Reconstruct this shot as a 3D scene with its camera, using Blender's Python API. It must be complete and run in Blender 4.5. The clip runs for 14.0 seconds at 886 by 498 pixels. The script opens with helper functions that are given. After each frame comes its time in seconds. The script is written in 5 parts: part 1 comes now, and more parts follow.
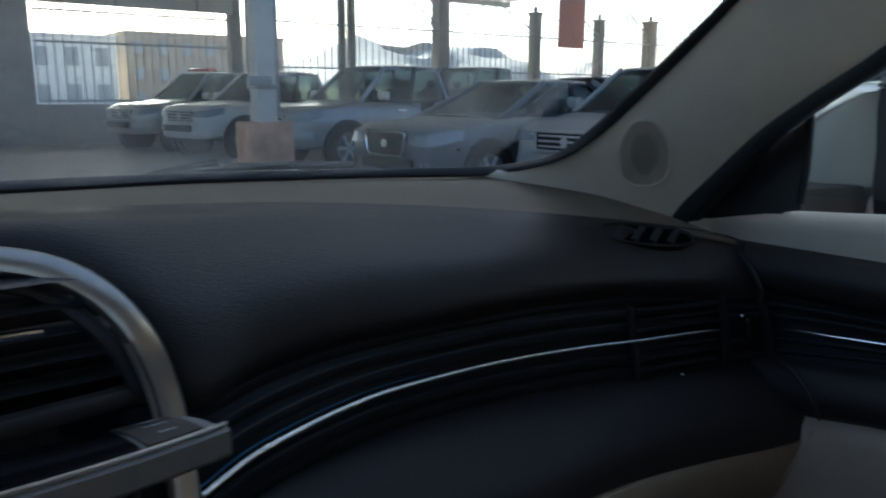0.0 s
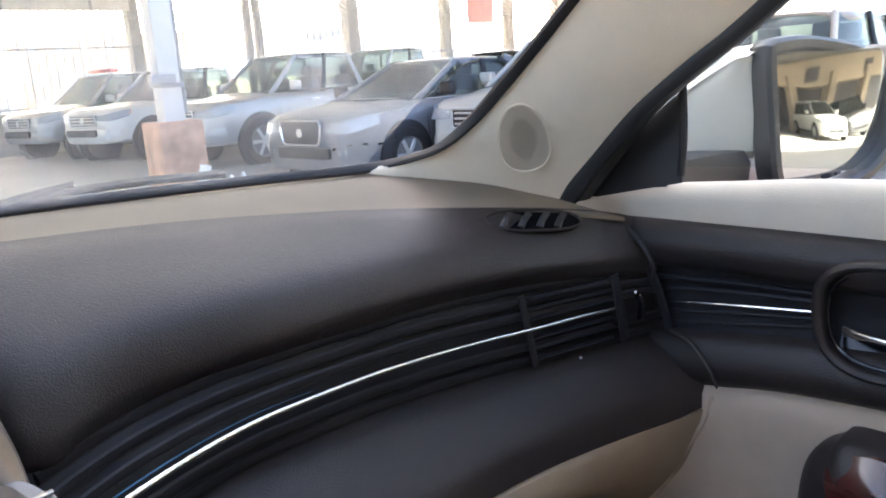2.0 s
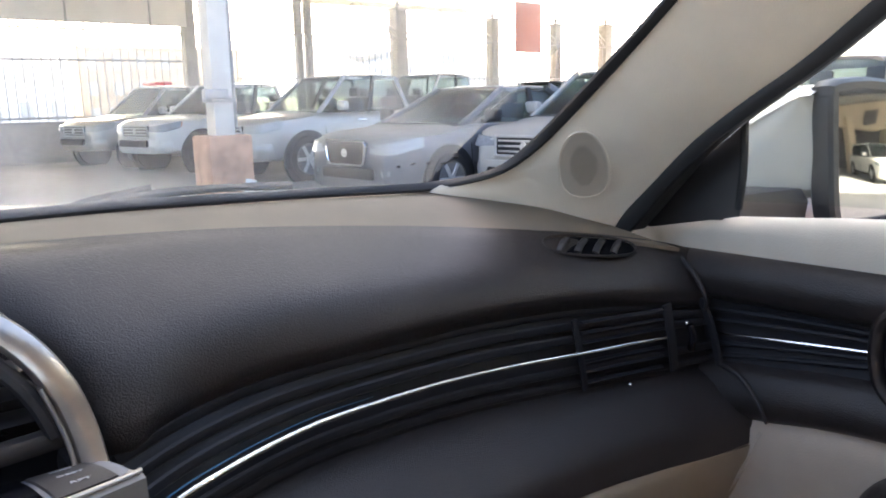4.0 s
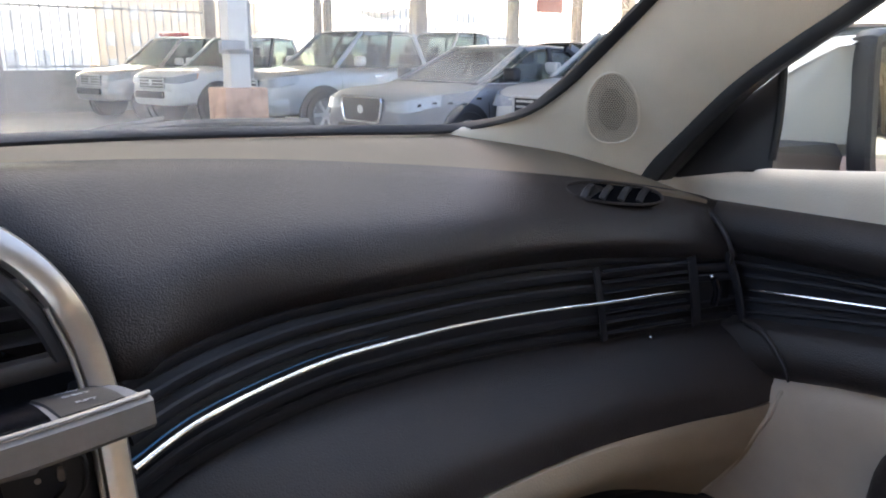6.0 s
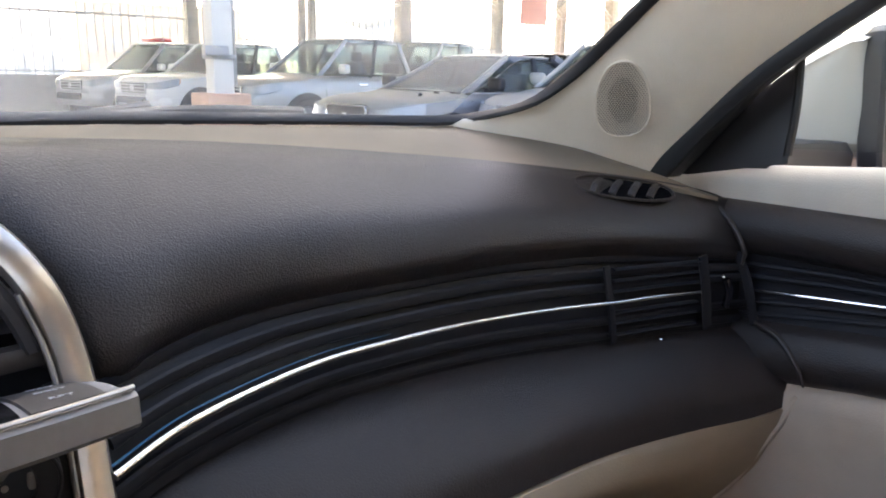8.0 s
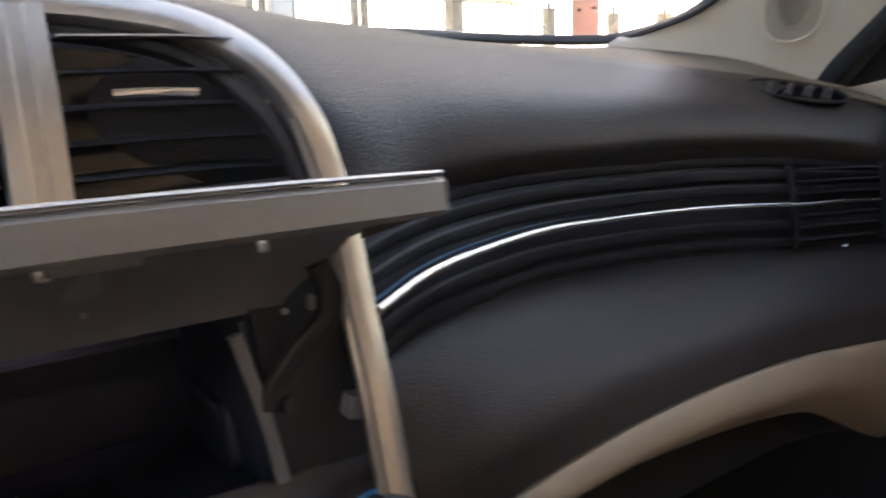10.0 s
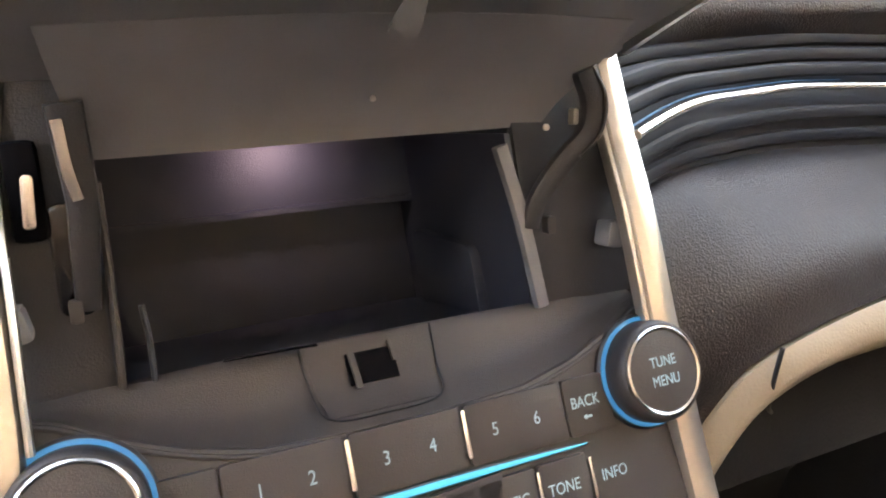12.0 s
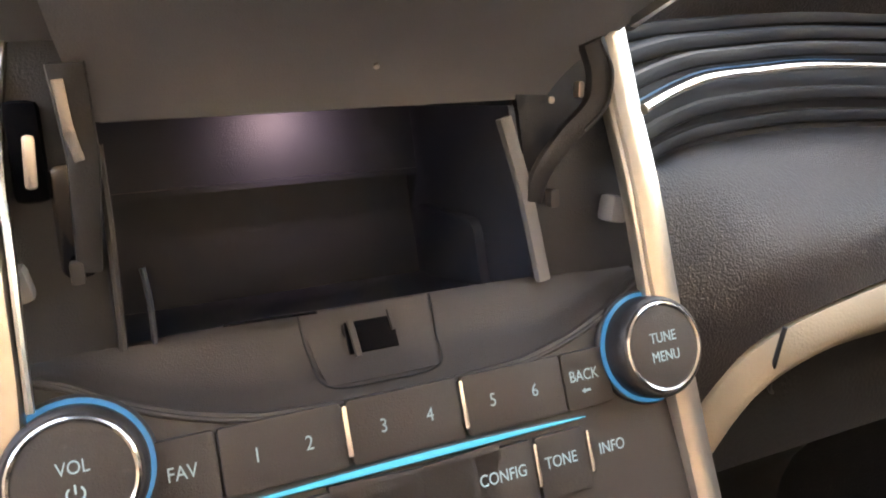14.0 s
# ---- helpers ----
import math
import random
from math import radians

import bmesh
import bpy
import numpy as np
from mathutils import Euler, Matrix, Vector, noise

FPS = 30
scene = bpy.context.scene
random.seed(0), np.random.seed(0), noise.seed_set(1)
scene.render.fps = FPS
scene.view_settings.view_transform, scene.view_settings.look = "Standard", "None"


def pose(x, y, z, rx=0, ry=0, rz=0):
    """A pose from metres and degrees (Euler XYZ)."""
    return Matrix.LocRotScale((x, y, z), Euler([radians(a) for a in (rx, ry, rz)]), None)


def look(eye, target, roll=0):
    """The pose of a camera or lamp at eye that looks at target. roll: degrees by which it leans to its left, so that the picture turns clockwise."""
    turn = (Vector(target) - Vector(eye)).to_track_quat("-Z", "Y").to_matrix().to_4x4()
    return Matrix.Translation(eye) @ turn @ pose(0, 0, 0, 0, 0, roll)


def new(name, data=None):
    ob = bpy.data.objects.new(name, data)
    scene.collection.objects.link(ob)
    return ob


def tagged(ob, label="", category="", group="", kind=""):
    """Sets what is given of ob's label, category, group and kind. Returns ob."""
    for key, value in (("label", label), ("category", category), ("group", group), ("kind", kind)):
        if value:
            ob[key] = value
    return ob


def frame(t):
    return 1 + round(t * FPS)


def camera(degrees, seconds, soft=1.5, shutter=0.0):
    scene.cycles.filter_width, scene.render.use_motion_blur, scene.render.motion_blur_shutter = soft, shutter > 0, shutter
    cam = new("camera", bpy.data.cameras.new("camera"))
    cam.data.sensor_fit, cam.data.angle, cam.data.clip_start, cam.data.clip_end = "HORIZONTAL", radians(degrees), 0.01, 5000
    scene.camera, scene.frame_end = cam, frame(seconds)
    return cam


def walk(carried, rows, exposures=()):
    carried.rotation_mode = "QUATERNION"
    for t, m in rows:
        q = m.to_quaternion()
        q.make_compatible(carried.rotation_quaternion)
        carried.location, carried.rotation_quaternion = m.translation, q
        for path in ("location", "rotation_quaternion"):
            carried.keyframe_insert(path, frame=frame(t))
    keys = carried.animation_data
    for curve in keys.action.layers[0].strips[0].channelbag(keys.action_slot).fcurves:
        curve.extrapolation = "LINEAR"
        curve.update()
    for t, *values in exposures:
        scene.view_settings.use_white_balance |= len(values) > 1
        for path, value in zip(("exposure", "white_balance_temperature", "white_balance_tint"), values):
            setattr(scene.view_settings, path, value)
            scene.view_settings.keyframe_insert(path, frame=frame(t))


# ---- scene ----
cam = camera(61.0, 14.0, soft=1.9, shutter=0.4)
PATH = [
    (0, look((0.0096, -0.3695, 1.1338), (1.1725, 1.2052, 0.7236), 0.38)),
    (0.5, look((0.0502, -0.3702, 1.1338), (1.3325, 1.0959, 0.6797), -0.06)),
    (1, look((0.0484, -0.3691, 1.1378), (1.3444, 1.0805, 0.6697), -1.98)),
    (1.5, look((0.0551, -0.3717, 1.1398), (1.3477, 1.0778, 0.6619), -3.33)),
    (2, look((0.0611, -0.3756, 1.1445), (1.3571, 1.0754, 0.6809), -3.75)),
    (2.5, look((0.0583, -0.3767, 1.1456), (1.3581, 1.0793, 0.7090), -3.25)),
    (5, look((0.0245, -0.3694, 1.1318), (1.2265, 1.1770, 0.7269), -0.27)),
    (5.5, look((0.0372, -0.3595, 1.1220), (1.2343, 1.1753, 0.6623), 0.16)),
    (6, look((0.0394, -0.3587, 1.1212), (1.2346, 1.1671, 0.6280), 0.40)),
    (6.5, look((0.0355, -0.3569, 1.1165), (1.2299, 1.1654, 0.6107), 0.78)),
    (7, look((0.0487, -0.3523, 1.1151), (1.2654, 1.1495, 0.6013), 0.90)),
    (9.5, look((0.0046, -0.2842, 1.0462), (1.2485, 1.2309, 0.6496), 1.06)),
    (9.7, look((-0.0279, -0.2932, 1.0322), (1.1939, 1.2356, 0.6199), 0.37)),
    (9.9, look((-0.0343, -0.2902, 1.0063), (1.1103, 1.3027, 0.6155), -1.35)),
    (10.1, look((-0.0513, -0.2587, 1.0022), (1.0512, 1.3578, 0.5882), -2.05)),
    (10.3, look((-0.0607, -0.2714, 0.9668), (0.9364, 1.4254, 0.6110), -3.47)),
    (10.5, look((-0.0633, -0.2673, 0.9595), (0.9107, 1.4421, 0.5998), -3.40)),
    (11, look((-0.0807, -0.2561, 0.9322), (0.8660, 1.4767, 0.6146), -3.71)),
    (11.5, look((-0.0933, -0.2468, 0.9248), (0.7821, 1.5170, 0.5746), -3.81)),
    (12, look((-0.0998, -0.2477, 0.9204), (0.7317, 1.5342, 0.5551), -3.66)),
    (12.5, look((-0.1032, -0.2457, 0.9175), (0.7090, 1.5393, 0.5250), -3.38)),
    (13, look((-0.1012, -0.2483, 0.9212), (0.7092, 1.5363, 0.5230), -3.36)),
    (13.5, look((-0.0933, -0.2494, 0.9215), (0.7062, 1.5392, 0.5192), -3.43)),
    (14, look((-0.0968, -0.2498, 0.9154), (0.7033, 1.5369, 0.5059), -2.73)),
]
EXPOSURES = [(0.0, 1.35, 5600, -1), (0.2, 2.05, 5900, 2.5), (0.5, 3.05, 6350, 8), (1.0, 3.6, 6750, 11.5), (1.5, 3.78, 6900, 12), (2.7, 3.7, 6900, 12),
             (5.0, 3.3, 6900, 12), (5.5, 3.2, 6900, 12), (6.0, 3.42, 6900, 12), (6.5, 3.68, 7000, 12.5), (7.2, 3.72, 7050, 12.5),
             (9.5, 3.6, 7500, 12.5), (10.0, 3.55, 7500, 12.5), (10.5, 4.8, 8000, 11.5), (11.0, 5.4, 8350, 11.5), (12.0, 5.45, 8500, 12), (14.0, 5.35, 8900, 12)]
walk(cam, PATH, EXPOSURES)

# ---------- daylight ----------
world = bpy.data.worlds.new("sky")
scene.world = world
world.use_nodes = True
wn = world.node_tree.nodes
sky = wn.new("ShaderNodeTexSky")
sky.sky_type = "NISHITA"
sky.sun_disc = False
sky.sun_elevation, sky.sun_rotation = radians(30), radians(14)
sky.dust_density, sky.air_density, sky.ozone_density = 3.5, 0.55, 0.5
world.node_tree.links.new(sky.outputs[0], wn["Background"].inputs[0])
wn["Background"].inputs[1].default_value = 0.15
sun = new("sun", bpy.data.lights.new("sun", "SUN"))
sun.data.energy, sun.data.angle, sun.data.color = 5.0, radians(0.5), (1.0, 0.95, 0.87)
sun.matrix_world = look((5, 20, 12), (0, 0, 0))


# ---------- materials ----------
def mat(name, base, rough=0.5, metal=0.0, vary=0.12, scale=30.0, bump=0.0, bscale=400.0, kind="noise", emit=None, glow=0.0, coat=0.0, spec=0.5, stain=3.0):
    m = bpy.data.materials.new(name)
    m.use_nodes = True
    nt, b = m.node_tree, m.node_tree.nodes["Principled BSDF"]
    b.inputs["Roughness"].default_value, b.inputs["Metallic"].default_value = rough, metal
    b.inputs["Coat Weight"].default_value = coat
    b.inputs["Specular IOR Level"].default_value = spec
    co = nt.nodes.new("ShaderNodeTexCoord")
    fine, wide = nt.nodes.new("ShaderNodeTexNoise"), nt.nodes.new("ShaderNodeTexNoise")
    fine.inputs["Scale"].default_value, wide.inputs["Scale"].default_value = scale, stain
    fine.inputs["Detail"].default_value, wide.inputs["Detail"].default_value = 4, 3
    add = nt.nodes.new("ShaderNodeMath")
    add.operation = "ADD"
    ramp = nt.nodes.new("ShaderNodeMapRange")
    ramp.inputs["From Min"].default_value, ramp.inputs["From Max"].default_value = 0.7, 1.3
    ramp.inputs["To Min"].default_value, ramp.inputs["To Max"].default_value = 1 - vary, 1 + vary
    mul = nt.nodes.new("ShaderNodeVectorMath")
    mul.operation = "SCALE"
    mul.inputs[0].default_value = base
    for n in (fine, wide):
        nt.links.new(co.outputs["Object"], n.inputs["Vector"])
    nt.links.new(fine.outputs[0], add.inputs[0])
    nt.links.new(wide.outputs[0], add.inputs[1])
    nt.links.new(add.outputs[0], ramp.inputs[0])
    nt.links.new(ramp.outputs[0], mul.inputs["Scale"])
    nt.links.new(mul.outputs[0], b.inputs["Base Color"])
    rr = nt.nodes.new("ShaderNodeMapRange")
    rr.inputs["From Min"].default_value, rr.inputs["From Max"].default_value = 0.3, 0.7
    rr.inputs["To Min"].default_value, rr.inputs["To Max"].default_value = max(0.02, rough - 0.06), min(1, rough + 0.06)
    nt.links.new(wide.outputs[0], rr.inputs[0])
    nt.links.new(rr.outputs[0], b.inputs["Roughness"])
    if bump:
        tex = nt.nodes.new("ShaderNodeTexVoronoi" if kind == "grain" else "ShaderNodeTexNoise")
        tex.inputs["Scale"].default_value = bscale
        if kind == "grain":
            tex.feature = "SMOOTH_F1"
        nt.links.new(co.outputs["Object"], tex.inputs["Vector"])
        bn = nt.nodes.new("ShaderNodeBump")
        bn.inputs["Strength"].default_value, bn.inputs["Distance"].default_value = bump, 0.0009 if bscale > 60 else 0.01
        bn.invert = kind == "grain"
        nt.links.new(tex.outputs[0], bn.inputs["Height"])
        nt.links.new(bn.outputs[0], b.inputs["Normal"])
    if emit:
        b.inputs["Emission Color"].default_value, b.inputs["Emission Strength"].default_value = (*emit, 1), glow
    return m


def dusty(m, dust=(0.42, 0.40, 0.36), amount=0.6):
    """Settled dust on the faces of a paint that look upward."""
    nt = m.node_tree
    b = nt.nodes["Principled BSDF"]
    base = b.inputs["Base Color"].links[0].from_socket
    geo, sep, rng = nt.nodes.new("ShaderNodeNewGeometry"), nt.nodes.new("ShaderNodeSeparateXYZ"), nt.nodes.new("ShaderNodeMapRange")
    rng.inputs["From Min"].default_value, rng.inputs["From Max"].default_value = 0.25, 0.95
    rng.inputs["To Max"].default_value = amount
    mix = nt.nodes.new("ShaderNodeMix")
    mix.data_type = "RGBA"
    mix.inputs[7].default_value = (*dust, 1)
    nt.links.new(geo.outputs["Normal"], sep.inputs[0])
    nt.links.new(sep.outputs["Z"], rng.inputs[0])
    nt.links.new(rng.outputs[0], mix.inputs[0])
    nt.links.new(base, mix.inputs[6])
    nt.links.new(mix.outputs[2], b.inputs["Base Color"])
    return m


def glass_mat(name, tint=(1, 1, 1), haze=0.0, gloss=1.0, haze_scale=4.0):
    """Thin glass: clear, with a sheen by Fresnel and an uneven film of dust."""
    m = bpy.data.materials.new(name)
    m.use_nodes = True
    nt = m.node_tree
    out = nt.nodes["Material Output"]
    nt.nodes.remove(nt.nodes["Principled BSDF"])
    clear, shine, dust = nt.nodes.new("ShaderNodeBsdfTransparent"), nt.nodes.new("ShaderNodeBsdfGlossy"), nt.nodes.new("ShaderNodeBsdfDiffuse")
    clear.inputs[0].default_value = (*tint, 1)
    shine.inputs["Roughness"].default_value = 0.02
    dust.inputs[0].default_value = (0.7, 0.68, 0.65, 1)
    lw, pw, fr = nt.nodes.new("ShaderNodeLayerWeight"), nt.nodes.new("ShaderNodeMath"), nt.nodes.new("ShaderNodeMath")
    pw.operation, fr.operation = "POWER", "MULTIPLY_ADD"
    pw.inputs[1].default_value = 5.0
    fr.inputs[1].default_value, fr.inputs[2].default_value = 0.5 * gloss, 0.02 * gloss
    nt.links.new(lw.outputs["Facing"], pw.inputs[0])
    nt.links.new(pw.outputs[0], fr.inputs[0])
    a, b = nt.nodes.new("ShaderNodeMixShader"), nt.nodes.new("ShaderNodeMixShader")
    nt.links.new(fr.outputs[0], a.inputs[0])
    nt.links.new(clear.outputs[0], a.inputs[1])
    nt.links.new(shine.outputs[0], a.inputs[2])
    co, no = nt.nodes.new("ShaderNodeTexCoord"), nt.nodes.new("ShaderNodeTexNoise")
    no.inputs["Scale"].default_value, no.inputs["Detail"].default_value = haze_scale, 6
    no.inputs["Distortion"].default_value = 1.5
    nt.links.new(co.outputs["Object"], no.inputs["Vector"])
    mr = nt.nodes.new("ShaderNodeMapRange")
    mr.inputs["From Min"].default_value, mr.inputs["From Max"].default_value = 0.4, 0.75
    mr.inputs["To Min"].default_value, mr.inputs["To Max"].default_value = haze * 0.25, haze
    nt.links.new(no.outputs[0], mr.inputs[0])
    nt.links.new(mr.outputs[0], b.inputs[0])
    nt.links.new(a.outputs[0], b.inputs[1])
    veil, film = nt.nodes.new("ShaderNodeBsdfTranslucent"), nt.nodes.new("ShaderNodeMixShader")
    veil.inputs[0].default_value = (0.75, 0.74, 0.72, 1)
    film.inputs[0].default_value = 0.6
    nt.links.new(dust.outputs[0], film.inputs[1])
    nt.links.new(veil.outputs[0], film.inputs[2])
    nt.links.new(film.outputs[0], b.inputs[2])
    nt.links.new(b.outputs[0], out.inputs[0])
    return m


LEATHER = mat("dark leather", (0.022, 0.0175, 0.0165), 0.42, bump=0.5, bscale=950, kind="grain", vary=0.14, spec=0.45)
BEIGE = mat("beige trim", (0.74, 0.66, 0.54), 0.6, bump=0.25, bscale=700, kind="grain", vary=0.05, spec=0.35)
BELT = mat("beige belt trim", (0.58, 0.52, 0.43), 0.6, bump=0.25, bscale=700, kind="grain", vary=0.05, spec=0.35)
# near-black: the shade inside slots and outlets is in the colour
HOLE = mat("unlit black plastic", (0.004, 0.004, 0.005), 0.9, spec=0.05)
BEIGE_DARK = mat("tan trim", (0.31, 0.245, 0.172), 0.6, bump=0.25, bscale=700, kind="grain", vary=0.06, spec=0.35)
TAN = mat("tan door trim", (0.42, 0.34, 0.265), 0.6, bump=0.25, bscale=700, kind="grain", vary=0.06, spec=0.35)
BAND = mat("black ribbed band", (0.016, 0.016, 0.019), 0.5, bump=0.1, bscale=900, vary=0.15, spec=0.22)
# tan trim darkened: the shadow on the cowl strip is in its colour
COWL_SHADED = mat("shaded cowl trim", (0.18, 0.145, 0.105), 0.65, bump=0.25, bscale=700, kind="grain", vary=0.06, spec=0.3)
BLACK = mat("black plastic", (0.030, 0.028, 0.029), 0.45, bump=0.25, bscale=1200, vary=0.15)
BLACKGLOSS = mat("black gloss", (0.006, 0.006, 0.008), 0.12, vary=0.1)
FACE = mat("stack face", (0.045, 0.038, 0.034), 0.5, bump=0.25, bscale=1500, vary=0.1)
PANELMAT = mat("grey panel plastic", (0.20, 0.193, 0.196), 0.6, bump=0.2, bscale=1300, vary=0.1)
BINMAT = mat("bin plastic", (0.031, 0.036, 0.053), 0.55, bump=0.3, bscale=1300, vary=0.12)
LIPMAT = mat("grey-brown satin lip", (0.26, 0.235, 0.21), 0.4, metal=0.4, vary=0.08, scale=200)
SATIN = mat("satin silver", (0.62, 0.57, 0.51), 0.3, metal=0.9, vary=0.06, scale=200, bump=0.05, bscale=1500)
CHROME = mat("chrome", (0.85, 0.85, 0.86), 0.08, metal=1.0, vary=0.02)
STRIPM = mat("chrome strip", (0.85, 0.82, 0.77), 0.16, metal=1.0, vary=0.03)
BLUE = mat("blue light", (0.02, 0.12, 0.25), 0.3, emit=(0.02, 0.36, 0.85), glow=0.011)
BLUEDIM = mat("dim blue light", (0.02, 0.08, 0.16), 0.3, emit=(0.02, 0.36, 0.85), glow=0.004)
BLUEBAR = mat("blue light bar", (0.02, 0.2, 0.3), 0.3, emit=(0.03, 0.62, 1.0), glow=0.022)
INK = mat("pale blue lettering", (0.30, 0.44, 0.49), 0.5, emit=(0.4, 0.72, 0.85), glow=0.005)
CHEEK = mat("dark side plastic", (0.026, 0.026, 0.029), 0.55, bump=0.3, bscale=1300, vary=0.15)
INKW = mat("grey lettering", (0.5, 0.5, 0.5), 0.5)
RUBBER = mat("rubber", (0.012, 0.012, 0.013), 0.6, vary=0.1)
CARPET = mat("carpet", (0.012, 0.012, 0.013), 0.95, bump=0.8, bscale=300)
WOOD = mat("dark red wood", (0.05, 0.014, 0.012), 0.15, vary=0.4, scale=12, coat=0.6)
HEADLINER = mat("headliner", (0.74, 0.69, 0.61), 0.9, bump=0.3, bscale=500, vary=0.05)
PERF = mat("perforation shade", (0.15, 0.125, 0.10), 0.8)
MESHM = mat("speaker mesh", (0.68, 0.60, 0.48), 0.6, vary=0.08)
GLASS = glass_mat("windscreen glass", (0.93, 0.96, 0.95), haze=0.21, gloss=0.5, haze_scale=5)
SIDEGLASS = glass_mat("side glass", (0.9, 0.94, 0.92), haze=0.03, gloss=0.6)
MIRROR = mat("mirror", (0.60, 0.61, 0.60), 0.01, metal=1.0, vary=0.0)


# ---------- building helpers ----------
def part(name, bm, material, parent=None, label="", smooth=True):
    me = bpy.data.meshes.new(name)
    bmesh.ops.recalc_face_normals(bm, faces=bm.faces)
    if smooth:
        for f in bm.faces:
            f.smooth = True
        lim = radians(38)
        for e in bm.edges:
            if len(e.link_faces) == 2 and e.calc_face_angle(0) > lim:
                e.smooth = False
    bm.to_mesh(me)
    bm.free()
    me.materials.append(material)
    ob = new(name, me)
    if parent:
        ob.parent = parent
    if label:
        ob["label"] = label
    return ob


def thing(name, at=(0, 0, 0)):
    ob = new(name)
    ob.location = at
    ob.empty_display_size = 0.05
    return ob


def spline(pts, n):
    """Catmull-Rom through the points, n samples spread by chord length."""
    p = [Vector(q) for q in pts]
    if len(p) == 2:
        return [p[0].lerp(p[1], i / (n - 1)) for i in range(n)]
    e = [p[0] * 2 - p[1]] + p + [p[-1] * 2 - p[-2]]
    out = []
    for s in range(len(p) - 1):
        a, b, c, d = e[s:s + 4]
        for k in range(16):
            t = k / 16
            out.append(0.5 * (2 * b + (c - a) * t + (2 * a - 5 * b + 4 * c - d) * t * t + (3 * b - a - 3 * c + d) * t ** 3))
    out.append(p[-1])
    acc = [0.0]
    for i in range(1, len(out)):
        acc.append(acc[-1] + (out[i] - out[i - 1]).length)
    res, j = [], 0
    for i in range(n):
        want = acc[-1] * i / (n - 1)
        while j < len(acc) - 2 and acc[j + 1] < want:
            j += 1
        f = (want - acc[j]) / max(1e-9, acc[j + 1] - acc[j])
        res.append(out[j].lerp(out[j + 1], min(1, max(0, f))))
    return res


def grid_points(rows, nu, nv):
    lines = [spline(r, nu) for r in rows]
    return [spline([l[i] for l in lines], nv) for i in range(nu)]


def surf(rows, nu, nv, thick=0.004, away=(0, 1, 0), flip=False):
    """A smooth skin through guide curves, with thickness on the far side (towards away)."""
    g = grid_points(rows, nu, nv)
    bm = bmesh.new()
    off = Vector(away).normalized() * thick
    mx = -1 if flip else 1
    top = [[bm.verts.new((mx * p.x, p.y, p.z)) for p in col] for col in g]
    low = [[bm.verts.new((mx * (p.x + off.x), p.y + off.y, p.z + off.z)) for p in col] for col in g]
    nv = len(top[0])
    for i in range(nu - 1):
        for j in range(nv - 1):
            bm.faces.new((top[i][j], top[i + 1][j], top[i + 1][j + 1], top[i][j + 1]))
            bm.faces.new((low[i][j], low[i][j + 1], low[i + 1][j + 1], low[i + 1][j]))
    for i in range(nu - 1):
        for j in (0, nv - 1):
            bm.faces.new((top[i][j], low[i][j], low[i + 1][j], top[i + 1][j]))
    for j in range(nv - 1):
        for i in (0, nu - 1):
            bm.faces.new((top[i][j], top[i][j + 1], low[i][j + 1], low[i][j]))
    return bm


def sweep(pts, n, section, up=(0, 0, 1), closed_ends=True, scale=None):
    """A bar along a smooth curve. section: (across, out) pairs in metres; out lies towards up."""
    line = spline(pts, n)
    bm, rings = bmesh.new(), []
    for i, p in enumerate(line):
        d = (line[min(i + 1, n - 1)] - line[max(i - 1, 0)]).normalized()
        u = (Vector(up) - d * d.dot(Vector(up))).normalized()
        s = d.cross(u)
        k = scale(i / (n - 1)) if scale else 1.0
        rings.append([bm.verts.new(p + s * a * k + u * b * k) for a, b in section])
    m = len(section)
    for i in range(n - 1):
        for j in range(m):
            bm.faces.new((rings[i][j], rings[i][(j + 1) % m], rings[i + 1][(j + 1) % m], rings[i + 1][j]))
    if closed_ends:
        bm.faces.new(rings[0])
        bm.faces.new(rings[-1])
    return bm


def oval(w, h, n=12, power=2.0):
    out = []
    for i in range(n):
        a = 2 * math.pi * i / n
        c, s = math.cos(a), math.sin(a)
        out.append((w / 2 * math.copysign(abs(c) ** (2 / power), c), h / 2 * math.copysign(abs(s) ** (2 / power), s)))
    return out


def box(cx, cy, cz, sx, sy, sz, bev=0.0, seg=2, m=None):
    bm = bmesh.new()
    bmesh.ops.create_cube(bm, size=1)
    bmesh.ops.scale(bm, vec=(sx, sy, sz), verts=bm.verts)
    if bev:
        bmesh.ops.bevel(bm, geom=list(bm.edges), offset=bev, segments=seg, profile=0.6, affect="EDGES")
    if m:
        bmesh.ops.transform(bm, matrix=m, verts=bm.verts)
    bmesh.ops.translate(bm, vec=(cx, cy, cz), verts=bm.verts)
    return bm


def prism(outline, m, depth, bev=0.0):
    """An outline in a plane's own x and y, depth thick below it, laid by the matrix m."""
    bm = bmesh.new()
    f = bm.faces.new([bm.verts.new((x, y, 0)) for x, y in outline])
    r = bmesh.ops.extrude_face_region(bm, geom=[f])
    bmesh.ops.translate(bm, vec=(0, 0, -depth), verts=[v for v in r["geom"] if isinstance(v, bmesh.types.BMVert)])
    if bev:
        z0 = [e for e in bm.edges if all(abs(v.co.z) < 1e-7 for v in e.verts)]
        bmesh.ops.bevel(bm, geom=z0, offset=bev, segments=2, profile=0.6, affect="EDGES")
    bmesh.ops.transform(bm, matrix=m, verts=bm.verts)
    return bm


